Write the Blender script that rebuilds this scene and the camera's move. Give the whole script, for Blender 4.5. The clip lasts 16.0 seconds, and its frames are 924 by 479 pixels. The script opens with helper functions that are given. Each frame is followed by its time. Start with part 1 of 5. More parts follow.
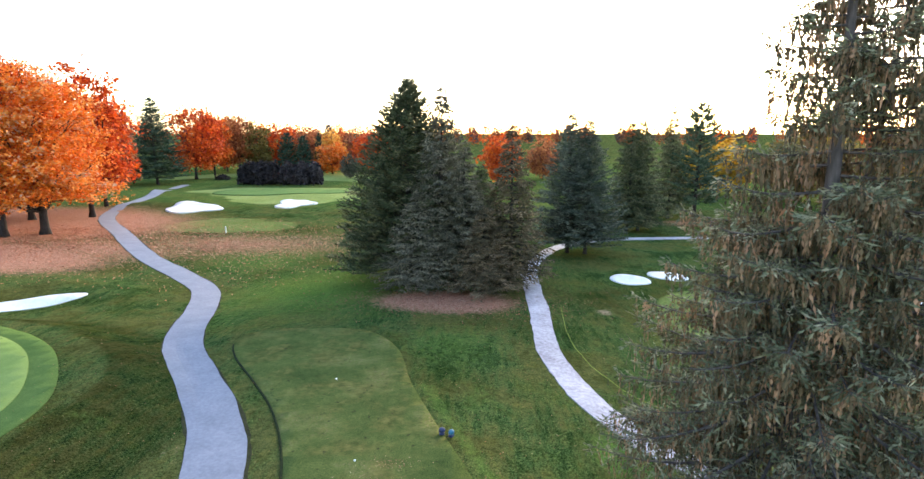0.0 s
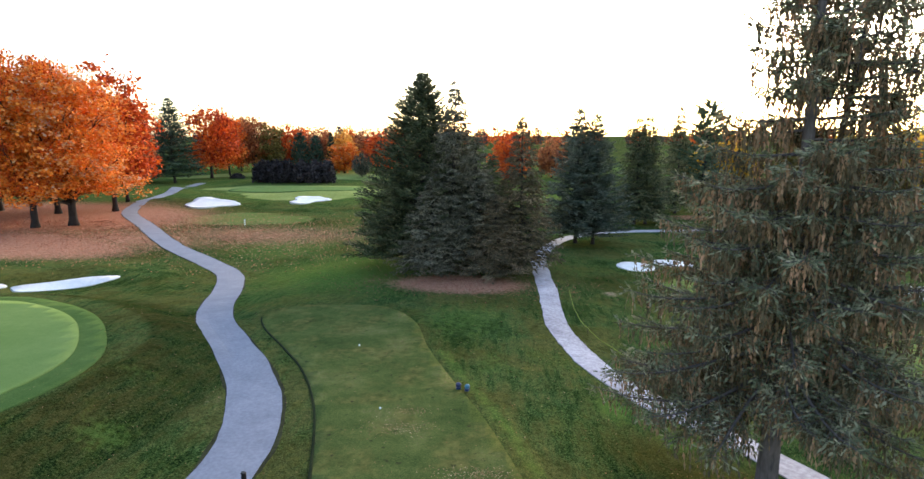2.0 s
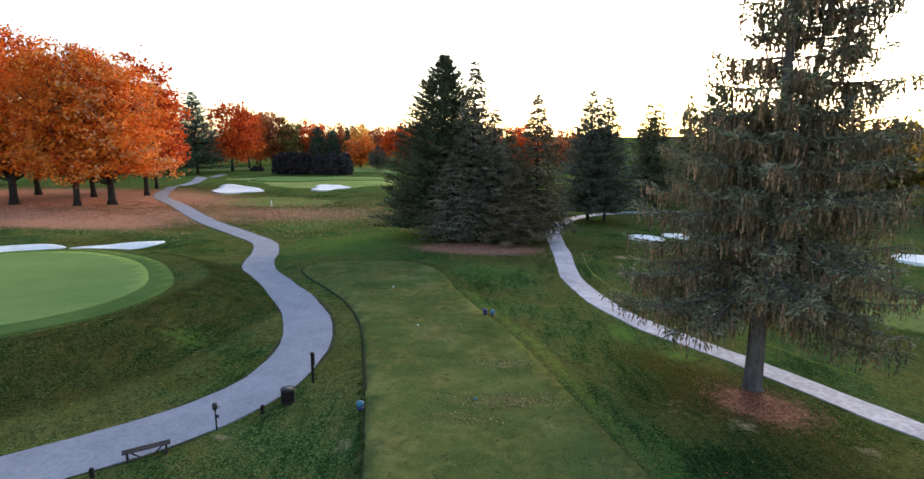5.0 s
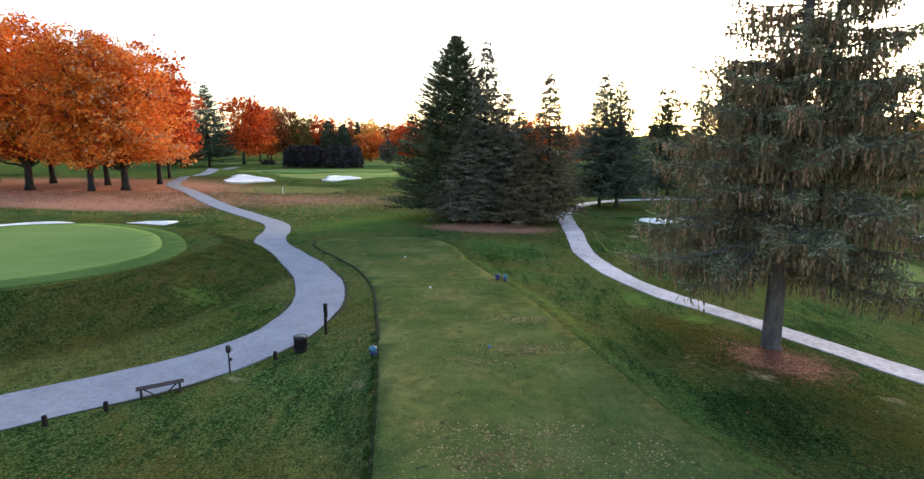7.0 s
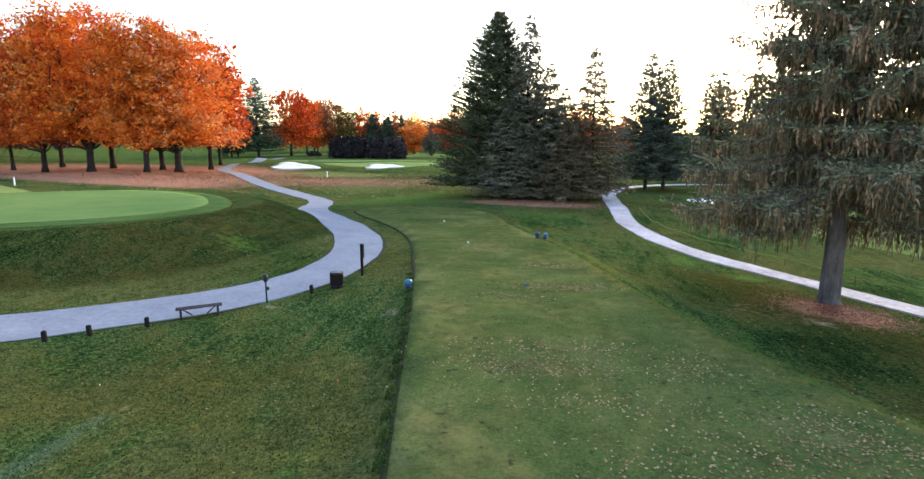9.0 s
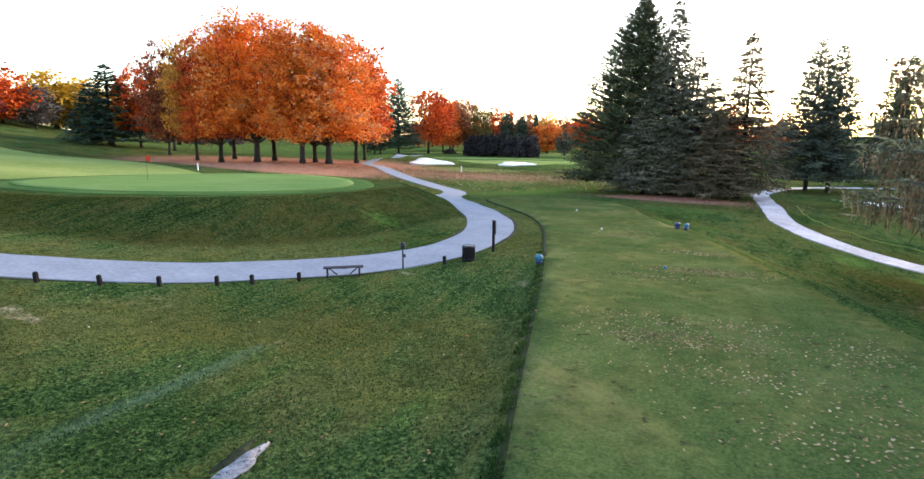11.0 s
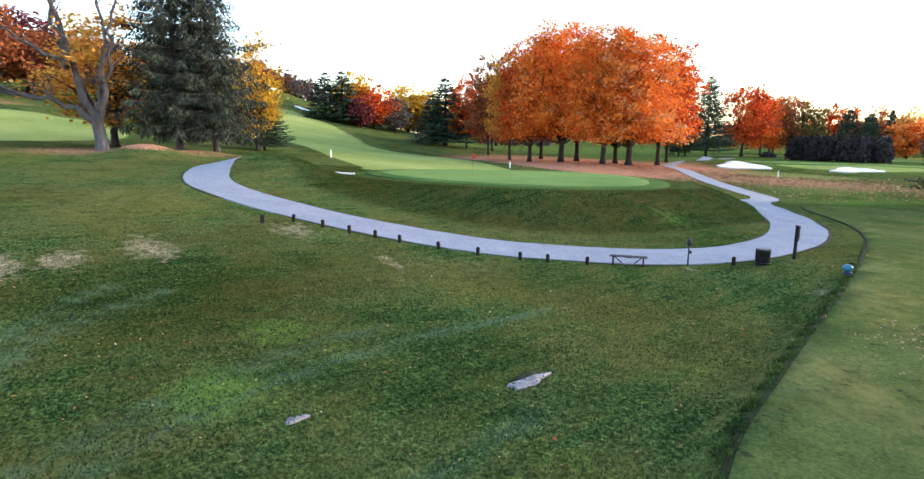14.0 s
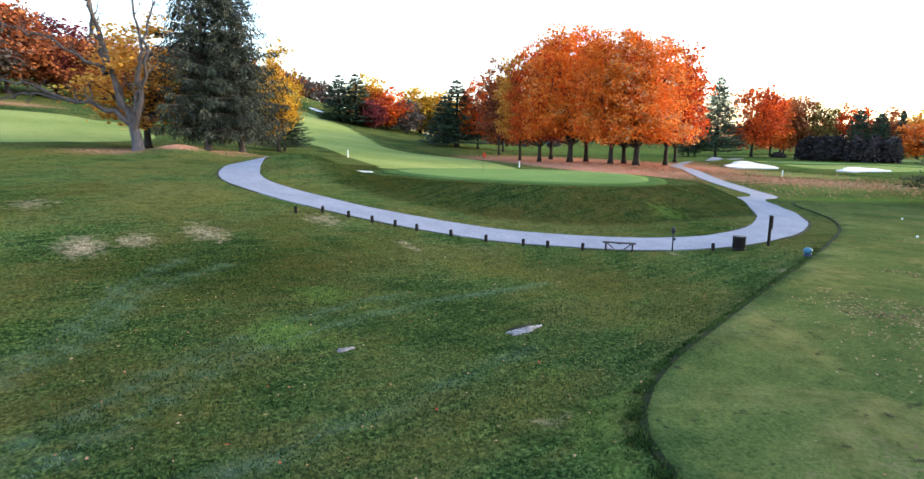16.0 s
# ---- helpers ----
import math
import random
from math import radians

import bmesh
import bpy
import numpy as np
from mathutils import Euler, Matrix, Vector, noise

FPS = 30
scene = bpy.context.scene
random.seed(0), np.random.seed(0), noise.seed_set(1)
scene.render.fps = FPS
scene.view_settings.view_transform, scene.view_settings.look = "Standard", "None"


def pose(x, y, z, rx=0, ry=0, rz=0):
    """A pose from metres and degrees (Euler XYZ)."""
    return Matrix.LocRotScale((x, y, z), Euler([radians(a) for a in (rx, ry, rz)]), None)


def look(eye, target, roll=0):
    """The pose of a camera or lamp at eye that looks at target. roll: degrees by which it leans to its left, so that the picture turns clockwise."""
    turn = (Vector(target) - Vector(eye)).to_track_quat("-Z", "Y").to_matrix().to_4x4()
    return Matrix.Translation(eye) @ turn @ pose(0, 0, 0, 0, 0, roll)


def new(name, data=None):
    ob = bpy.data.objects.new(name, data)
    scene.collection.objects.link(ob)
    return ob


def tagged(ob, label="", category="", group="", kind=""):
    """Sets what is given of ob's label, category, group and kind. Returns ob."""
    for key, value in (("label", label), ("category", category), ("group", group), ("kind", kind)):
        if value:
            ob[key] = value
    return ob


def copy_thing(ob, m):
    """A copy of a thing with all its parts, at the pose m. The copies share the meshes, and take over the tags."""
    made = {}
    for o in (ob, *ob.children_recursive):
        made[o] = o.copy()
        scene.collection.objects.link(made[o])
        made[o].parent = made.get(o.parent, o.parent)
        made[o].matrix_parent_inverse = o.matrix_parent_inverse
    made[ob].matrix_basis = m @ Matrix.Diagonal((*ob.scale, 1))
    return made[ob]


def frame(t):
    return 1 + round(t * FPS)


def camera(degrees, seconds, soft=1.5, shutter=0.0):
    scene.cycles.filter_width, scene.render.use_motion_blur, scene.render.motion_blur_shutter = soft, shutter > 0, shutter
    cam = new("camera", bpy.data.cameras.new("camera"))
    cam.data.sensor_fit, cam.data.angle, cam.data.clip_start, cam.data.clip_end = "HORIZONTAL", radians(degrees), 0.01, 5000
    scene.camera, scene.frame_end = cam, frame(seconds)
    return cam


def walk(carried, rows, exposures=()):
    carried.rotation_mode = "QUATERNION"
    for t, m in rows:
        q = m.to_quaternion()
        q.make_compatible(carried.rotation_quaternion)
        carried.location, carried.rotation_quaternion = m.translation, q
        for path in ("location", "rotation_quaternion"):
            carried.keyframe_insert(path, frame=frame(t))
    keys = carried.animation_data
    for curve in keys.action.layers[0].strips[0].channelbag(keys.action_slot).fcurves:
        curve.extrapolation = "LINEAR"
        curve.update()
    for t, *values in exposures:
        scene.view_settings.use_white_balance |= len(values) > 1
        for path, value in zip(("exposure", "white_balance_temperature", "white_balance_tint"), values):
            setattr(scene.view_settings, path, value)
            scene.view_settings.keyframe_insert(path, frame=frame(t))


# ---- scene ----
cam = camera(79.3, 16.0, soft=1.5)
PATH = [
    (0, (0.094, -0.073, 16.654), (0.0507, 1.8887, 16.2671), -0.0),
    (0.5, (0.051, -0.747, 16.475), (-0.0026, 1.2149, 16.0923), -0.1),
    (1, (-0.017, -1.535, 16.168), (-0.0797, 0.4274, 15.7880), -0.1),
    (1.5, (-0.107, -2.419, 15.760), (-0.1773, -0.4560, 15.3816), -0.1),
    (2, (-0.216, -3.380, 15.278), (-0.2918, -1.4175, 14.9006), -0.1),
    (2.5, (-0.338, -4.402, 14.749), (-0.4200, -2.4392, 14.3724), -0.1),
    (3, (-0.471, -5.465, 14.201), (-0.5583, -3.5031, 13.8244), -0.1),
    (3.5, (-0.610, -6.554, 13.660), (-0.7033, -4.5916, 13.2841), -0.1),
    (4, (-0.751, -7.649, 13.153), (-0.8518, -5.6868, 12.7790), -0.1),
    (6.5, (-1.436, -9.145, 10.308), (-1.5731, -7.1851, 9.9360), -0.1),
    (7, (-1.315, -9.039, 9.624), (-1.4637, -7.0796, 9.2499), -0.1),
    (7.5, (-1.217, -8.931, 8.825), (-1.3790, -6.9734, 8.4492), -0.1),
    (8, (-1.146, -8.892, 8.100), (-1.3056, -6.9350, 7.7209), -0.1),
    (8.5, (-1.105, -8.973, 7.342), (-1.2586, -7.0154, 6.9631), -0.1),
    (9, (-1.095, -9.014, 6.669), (-1.3934, -7.0727, 6.2917), -0.1),
    (9.2, (-1.132, -9.052, 6.421), (-1.4865, -7.1197, 6.0461), 0.0),
    (11.5, (-1.241, -9.343, 5.435), (-2.1476, -7.6000, 5.0626), 0.2),
    (12, (-1.077, -9.635, 5.411), (-2.1924, -8.0165, 5.0387), 0.1),
    (12.5, (-0.905, -9.934, 5.385), (-2.2183, -8.4708, 5.0155), -0.1),
    (13, (-0.588, -10.233, 5.339), (-2.0835, -8.9567, 4.9724), -0.1),
    (13.5, (-0.089, -10.715, 5.355), (-1.6215, -9.4833, 4.9880), 0.0),
    (14, (0.501, -11.202, 5.357), (-1.0489, -9.9920, 4.9900), 0.0),
    (14.5, (1.158, -11.707, 5.352), (-0.4024, -10.5103, 4.9864), 0.0),
    (15, (1.870, -12.239, 5.346), (0.3033, -11.0508, 4.9805), 0.0),
    (15.5, (2.618, -12.796, 5.338), (1.0472, -11.6129, 4.9736), 0.0),
    (16, (3.406, -13.373, 5.325), (1.8312, -12.1947, 4.9615), -0.1),
]
walk(cam, [(t, look(eye, target, roll)) for t, eye, target, roll in PATH], exposures=[(0.0, 2.56, 6350, 11.5), (2.0, 2.08, 6350, 11.5), (4.0, 1.75, 6350, 11.5), (6.5, 1.88, 6350, 11.5), (8.5, 2.25, 6350, 11.5), (11.5, 2.47, 6350, 11.5), (16.0, 2.52, 6350, 11.5)])

# ---- sky and light: a low sun behind thin bright cloud ----
SUN_AZ, SUN_EL = radians(24), radians(15)         # clockwise from +y, above the horizon
world = bpy.data.worlds.new("dusk_sky")
scene.world = world
world.use_nodes = True
wn, wl = world.node_tree.nodes, world.node_tree.links
sky = wn.new("ShaderNodeTexSky")
sky.sky_type = "NISHITA"
sky.sun_disc = False
sky.sun_elevation, sky.sun_rotation = SUN_EL, SUN_AZ
sky.air_density, sky.dust_density, sky.ozone_density = 1.0, 1.2, 1.0
wn["Background"].inputs["Strength"].default_value = 0.15
wl.new(sky.outputs["Color"], wn["Background"].inputs["Color"])
sun = new("sun", bpy.data.lights.new("sun", "SUN"))
sun.data.energy, sun.data.angle, sun.data.color = 0.6, radians(20), (1.0, 0.86, 0.70)
sun.matrix_world = look((0, 0, 0), (-math.sin(SUN_AZ) * math.cos(SUN_EL), -math.cos(SUN_AZ) * math.cos(SUN_EL), -math.sin(SUN_EL)))


# ---- mesh helpers ----
class Geo:
    """Vertices and faces gathered piece by piece."""

    def __init__(self):
        self.v, self.f, self.n = [], [], 0

    def add(self, verts, faces):
        self.v.append(np.asarray(verts, float).reshape(-1, 3))
        self.f.append(np.asarray(faces, int) + self.n)
        self.n += len(self.v[-1])
        return self

    def mesh(self, name, material, smooth=False):
        me = bpy.data.meshes.new(name)
        v = np.concatenate(self.v)
        me.vertices.add(len(v))
        me.vertices.foreach_set("co", v.ravel())
        loops = np.concatenate([f.ravel() for f in self.f])
        totals = np.concatenate([np.full(len(f), f.shape[1]) for f in self.f])
        me.loops.add(len(loops))
        me.loops.foreach_set("vertex_index", loops)
        me.polygons.add(len(totals))
        me.polygons.foreach_set("loop_start", np.concatenate([[0], np.cumsum(totals)[:-1]]))
        me.update(calc_edges=True)
        me.validate()
        me.polygons.foreach_set("use_smooth", np.full(len(me.polygons), smooth))
        me.materials.append(material)
        return me


def box(geo, size, at=(0, 0, 0), turn=None, bevel=0.0):
    """A box with its edges taken off, centred at a point."""
    bm = bmesh.new()
    bmesh.ops.create_cube(bm, size=1.0)
    bmesh.ops.scale(bm, vec=size, verts=bm.verts)
    if bevel:
        bmesh.ops.bevel(bm, geom=bm.edges[:], offset=bevel, segments=1, affect="EDGES")
    m = Matrix.Translation(at) @ (turn or Matrix())
    bmesh.ops.transform(bm, matrix=m, verts=bm.verts)
    bm.verts.index_update()
    start = geo.n
    verts = [v.co[:] for v in bm.verts]
    first = True
    for k in (3, 4, 5, 6, 8):
        faces = [[v.index for v in f.verts] for f in bm.faces if len(f.verts) == k]
        if faces:
            if first:
                geo.add(verts, faces)
                first = False
            else:
                geo.f.append(np.asarray(faces, int) + start)
    bm.free()
    return geo


def tube(geo, points, radii, sides=6, cap=True):
    """A tapered round rod along points."""
    p = np.asarray(points, float)
    r = np.broadcast_to(np.asarray(radii, float), (len(p),))
    d = np.gradient(p, axis=0)
    d /= np.linalg.norm(d, axis=1)[:, None] + 1e-9
    ref = np.where(np.abs(d[:, 2:3]) > 0.9, [[1.0, 0, 0]], [[0, 0, 1.0]])
    a = np.cross(d, ref)
    a /= np.linalg.norm(a, axis=1)[:, None]
    b = np.cross(d, a)
    for i in range(1, len(p)):
        if a[i] @ a[i - 1] < 0:
            a[i], b[i] = -a[i], -b[i]
    w = np.arange(sides) * 2 * math.pi / sides
    ring = a[:, None] * np.cos(w)[None, :, None] + b[:, None] * np.sin(w)[None, :, None]
    v = (p[:, None] + ring * r[:, None, None]).reshape(-1, 3)
    i, j = np.meshgrid(np.arange(len(p) - 1), np.arange(sides), indexing="ij")
    k = (j + 1) % sides
    f = np.stack([i * sides + j, i * sides + k, (i + 1) * sides + k, (i + 1) * sides + j], -1).reshape(-1, 4)
    start = geo.n
    geo.add(v, f)
    if cap and sides > 2:
        geo.f.append(np.array([list(range(sides))[::-1]]) + start)
        geo.f.append(np.array([list(range(sides))]) + start + (len(p) - 1) * sides)
    return geo


def kites(geo, base, way, side, length, width):
    """Many slim leaf blades: each one quad, from a base point along its way."""
    base, way, side = (np.asarray(a, float) for a in (base, way, side))
    length, width = np.broadcast_to(length, len(base))[:, None], np.broadcast_to(width, len(base))[:, None]
    mid = base + way * length * 0.5
    v = np.stack([base, mid + side * width * 0.5, base + way * length, mid - side * width * 0.5], 1).reshape(-1, 3)
    geo.add(v, np.arange(len(v)).reshape(-1, 4))
    return geo


def strands(geo, base, way, length, width, links, fall=0.0, seed=0):
    """Many twigs hung with needles: each a chain of slim blades, one island a twig."""
    r = np.random.default_rng(seed + geo.n)
    n = len(base)
    length = np.broadcast_to(length, n)
    side = unit(np.cross(way, r.normal(0, 1, (n, 3))))
    wide = np.broadcast_to(width, n)[:, None] * r.uniform(0.7, 1.3, (n, 1))
    nodes = []
    for g in range(links + 1):
        q = g / links
        p = base + way * (length * q)[:, None] + r.normal(0, 0.018, (n, 3))
        p[:, 2] -= fall * length * q * q
        nodes.append(p)
    cols = [nodes[0]]
    for g in range(links):
        mid = nodes[g] * 0.6 + nodes[g + 1] * 0.4
        w = wide * (0.5 if g == 0 else 1.0 - 0.55 * g / links)
        cols += [mid + side * w, mid - side * w, nodes[g + 1]]
    k = len(cols)
    v = np.stack(cols, 1).reshape(-1, 3)
    f = np.array([[3 * g, 3 * g + 1, 3 * g + 3, 3 * g + 2] for g in range(links)])
    geo.add(v, (np.arange(n)[:, None, None] * k + f[None]).reshape(-1, 4))
    return geo


def unit(a):
    return a / (np.linalg.norm(a, axis=-1, keepdims=True) + 1e-9)


def part(name, geo, material, parent, label="", smooth=False):
    ob = new(name, geo.mesh(name, material, smooth))
    ob.parent = parent
    if label:
        tagged(ob, label)
    return ob


def thing(name, label, category, group="", kind="", at=(0, 0, 0), rz=0.0):
    ob = new(name)
    ob.matrix_basis = pose(at[0], at[1], at[2], 0, 0, rz)
    ob.empty_display_size = 0.3
    return tagged(ob, label, category, group, kind)


# ---- materials ----
def material(name):
    m = bpy.data.materials.new(name)
    m.use_nodes = True
    return m, m.node_tree.nodes, m.node_tree.links, m.node_tree.nodes["Principled BSDF"]


def math_node(n, l, op, a, b=None, clamp=False):
    x = n.new("ShaderNodeMath")
    x.operation, x.use_clamp = op, clamp
    for i, s in enumerate((a, b)):
        if s is None:
            continue
        if isinstance(s, (int, float)):
            x.inputs[i].default_value = s
        else:
            l.new(s, x.inputs[i])
    return x.outputs[0]


def noise_node(n, l, scale, detail=3.0, rough=0.55, coords=None, stretch=None):
    x = n.new("ShaderNodeTexNoise")
    x.inputs["Scale"].default_value, x.inputs["Detail"].default_value, x.inputs["Roughness"].default_value = scale, detail, rough
    src = coords
    if src is None:
        src = n.new("ShaderNodeTexCoord").outputs["Object"]
    if stretch:
        mp = n.new("ShaderNodeMapping")
        mp.inputs["Scale"].default_value = stretch[:3]
        if len(stretch) > 3:
            mp.inputs["Rotation"].default_value = (0, 0, stretch[3])
        l.new(src, mp.inputs["Vector"])
        src = mp.outputs[0]
    l.new(src, x.inputs["Vector"])
    return x.outputs["Fac"]


def ramp(n, l, fac, stops):
    x = n.new("ShaderNodeValToRGB")
    e = x.color_ramp.elements
    while len(e) < len(stops):
        e.new(0.5)
    for i, (pos, col) in enumerate(stops):
        e[i].position = pos
        e[i].color = (*col, 1.0) if len(col) == 3 else col
    l.new(fac, x.inputs[0])
    return x.outputs[0]


def mix(n, l, fac, a, b, blend="MIX"):
    x = n.new("ShaderNodeMix")
    x.data_type, x.blend_type = "RGBA", blend
    for sock, s in ((x.inputs[0], fac), (x.inputs[6], a), (x.inputs[7], b)):
        if isinstance(s, (int, float)):
            sock.default_value = s
        elif isinstance(s, tuple):
            sock.default_value = (*s, 1.0)
        else:
            l.new(s, sock)
    return x.outputs[2]


def bump(n, l, bsdf, height, strength, distance):
    x = n.new("ShaderNodeBump")
    x.inputs["Strength"].default_value, x.inputs["Distance"].default_value = strength, distance
    l.new(height, x.inputs["Height"])
    l.new(x.outputs[0], bsdf.inputs["Normal"])


def foliage_material(name, stops, rough=0.75, translucent=0.25, patch=0.5, size=0.35, sweep=(1, 1, 1)):
    """Leaves: colour varies from leaf to leaf, from tree to tree and in soft patches."""
    m, n, l, bsdf = material(name)
    geo = n.new("ShaderNodeNewGeometry").outputs["Random Per Island"]
    info = n.new("ShaderNodeObjectInfo").outputs["Random"]
    big = noise_node(n, l, size, 3.0, 0.6, stretch=sweep)
    # soft patches, spread over the whole range of colours
    big = math_node(n, l, "ADD", math_node(n, l, "MULTIPLY", math_node(n, l, "SUBTRACT", big, 0.5), 2.4), 0.5, clamp=True)
    f = math_node(n, l, "MULTIPLY", geo, 1.0 - patch)
    f = math_node(n, l, "ADD", f, math_node(n, l, "MULTIPLY", big, patch))
    f = math_node(n, l, "ADD", f, math_node(n, l, "MULTIPLY", math_node(n, l, "SUBTRACT", info, 0.5), 0.25), clamp=True)
    col = ramp(n, l, f, stops)
    l.new(col, bsdf.inputs["Base Color"])
    bsdf.inputs["Roughness"].default_value = rough
    bsdf.inputs["Specular IOR Level"].default_value = 0.12
    if translucent:
        tr = n.new("ShaderNodeBsdfTranslucent")
        l.new(col, tr.inputs[0])
        ms = n.new("ShaderNodeMixShader")
        ms.inputs[0].default_value = translucent
        out = n["Material Output"]
        l.new(bsdf.outputs[0], ms.inputs[1])
        l.new(tr.outputs[0], ms.inputs[2])
        l.new(ms.outputs[0], out.inputs[0])
    return m


def bark_material(name, dark, light, scale=6.0):
    m, n, l, bsdf = material(name)
    f = noise_node(n, l, scale, 5.0, 0.65, stretch=(1, 1, 0.18))
    g = noise_node(n, l, 1.3, 2.0)
    col = ramp(n, l, math_node(n, l, "ADD", math_node(n, l, "MULTIPLY", f, 0.7), math_node(n, l, "MULTIPLY", g, 0.3)), [(0.3, dark), (0.7, light)])
    l.new(col, bsdf.inputs["Base Color"])
    bsdf.inputs["Roughness"].default_value = 0.9
    bsdf.inputs["Specular IOR Level"].default_value = 0.1
    bump(n, l, bsdf, f, 0.8, 0.03)
    return m


def plain_material(name, dark, light, scale, rough=0.7, metal=0.0, relief=0.2, depth=0.005, stretch=None):
    m, n, l, bsdf = material(name)
    f = noise_node(n, l, scale, 4.0, 0.6, stretch=stretch)
    g = noise_node(n, l, scale * 0.12, 2.0)
    col = ramp(n, l, math_node(n, l, "ADD", math_node(n, l, "MULTIPLY", f, 0.6), math_node(n, l, "MULTIPLY", g, 0.4)), [(0.3, dark), (0.7, light)])
    l.new(col, bsdf.inputs["Base Color"])
    bsdf.inputs["Roughness"].default_value, bsdf.inputs["Metallic"].default_value = rough, metal
    bsdf.inputs["Specular IOR Level"].default_value = 0.08 if rough > 0.75 else 0.4
    bump(n, l, bsdf, f, relief, depth)
    return m


def ground_material():
    """Rough grass with worn, dry and leaf-strewn places and mown fairways."""
    m, n, l, bsdf = material("rough_grass")

    def attr(name):
        a = n.new("ShaderNodeAttribute")
        a.attribute_name = name
        return a.outputs["Fac"]

    def add(*terms):
        f = math_node(n, l, "MULTIPLY", terms[0][0], terms[0][1])
        for s, k in terms[1:]:
            f = math_node(n, l, "ADD", f, math_node(n, l, "MULTIPLY", s, k))
        return f

    fine = noise_node(n, l, 11.0, 4.0, 0.75)
    tuft = noise_node(n, l, 2.2, 5.0, 0.7)
    streak = noise_node(n, l, 0.8, 4.0, 0.65, stretch=(2.6, 0.45, 1.0, -0.45))
    wide = noise_node(n, l, 0.13, 4.0, 0.6)
    broad = noise_node(n, l, 0.045, 2.0, 0.5)
    f = add((fine, 0.34), (noise_node(n, l, 5.5, 5.0, 0.78), 0.28), (streak, 0.16), (wide, 0.22))
    grass = ramp(n, l, f, [(0.42, (0.012, 0.021, 0.008)), (0.47, (0.034, 0.064, 0.019)), (0.53, (0.082, 0.132, 0.038)), (0.58, (0.185, 0.225, 0.074))])
    olive = math_node(n, l, "MULTIPLY", ramp(n, l, add((wide, 0.65), (streak, 0.35)), [(0.44, (0, 0, 0)), (0.55, (1, 1, 1))]), 0.72)
    grass = mix(n, l, olive, grass, ramp(n, l, add((fine, 0.5), (tuft, 0.5)), [(0.36, (0.024, 0.026, 0.008)), (0.64, (0.140, 0.118, 0.036))]))
    # slow drift between dark lush and pale thin growth
    grass = mix(n, l, 1.0, grass, ramp(n, l, noise_node(n, l, 0.075, 4.0, 0.62), [(0.38, (0.76, 0.73, 0.66)), (0.51, (0.98, 0.98, 1)), (0.64, (1.06, 1.0, 0.9))]), "MULTIPLY")
    # tussocks and thinner spots a stride across
    grass = mix(n, l, 1.0, grass, ramp(n, l, noise_node(n, l, 0.55, 4.0, 0.7), [(0.36, (0.78, 0.80, 0.76)), (0.52, (1, 1, 1)), (0.64, (1.0, 0.98, 0.86))]), "MULTIPLY")
    # the bank's shade and some darker rough, both painted into the grass colour
    grass = mix(n, l, 1.0, grass, ramp(n, l, math_node(n, l, "ADD", attr("shaded_rough"), math_node(n, l, "MULTIPLY", math_node(n, l, "SUBTRACT", tuft, 0.5), 0.6)), [(0.1, (1, 1, 1)), (0.8, (0.62, 0.57, 0.56))]), "MULTIPLY")
    # pale wheel tracks where the dew lies
    grass = mix(n, l, math_node(n, l, "MULTIPLY", attr("track"), tuft), grass, (0.120, 0.180, 0.105))
    # fresh bright growth
    fresh = math_node(n, l, "MULTIPLY", math_node(n, l, "SUBTRACT", math_node(n, l, "ADD", attr("fresh"), math_node(n, l, "SUBTRACT", tuft, 0.5)), 0.35), 1.6, clamp=True)
    grass = mix(n, l, fresh, grass, ramp(n, l, fine, [(0.3, (0.046, 0.094, 0.016)), (0.7, (0.145, 0.225, 0.046))]))
    # mown fairway
    mown = ramp(n, l, add((noise_node(n, l, 3.0, 4.0, 0.65), 0.4), (broad, 0.35), (streak, 0.25)), [(0.40, (0.135, 0.185, 0.046)), (0.60, (0.275, 0.300, 0.100))])
    wob = math_node(n, l, "MULTIPLY", math_node(n, l, "SUBTRACT", tuft, 0.5), 0.25)
    fair = math_node(n, l, "MULTIPLY", math_node(n, l, "SUBTRACT", math_node(n, l, "ADD", attr("fairway"), wob), 0.42), 6.0, clamp=True)
    col = mix(n, l, fair, grass, mown)
    # dry, thin turf
    dry = math_node(n, l, "MULTIPLY", math_node(n, l, "SUBTRACT", math_node(n, l, "ADD", attr("dry"), math_node(n, l, "MULTIPLY", math_node(n, l, "SUBTRACT", tuft, 0.5), 1.6)), 0.45), 2.0, clamp=True)
    col = mix(n, l, dry, col, ramp(n, l, noise_node(n, l, 7.0, 5.0, 0.8), [(0.36, (0.07, 0.060, 0.026)), (0.64, (0.42, 0.32, 0.21))]))
    # fallen leaves lying in the grass
    lit = attr("litter")
    speck = noise_node(n, l, 5.0, 5.0, 0.8)
    lf = add((speck, 0.55), (tuft, 0.45))
    cover = math_node(n, l, "MULTIPLY", math_node(n, l, "SUBTRACT", math_node(n, l, "ADD", math_node(n, l, "MULTIPLY", lit, 0.46), lf), 0.74), 6.5, clamp=True)
    leaves = ramp(n, l, noise_node(n, l, 4.0, 5.0, 0.85), [(0.3, (0.12, 0.060, 0.036)), (0.5, (0.36, 0.165, 0.100)), (0.7, (0.54, 0.350, 0.250))])
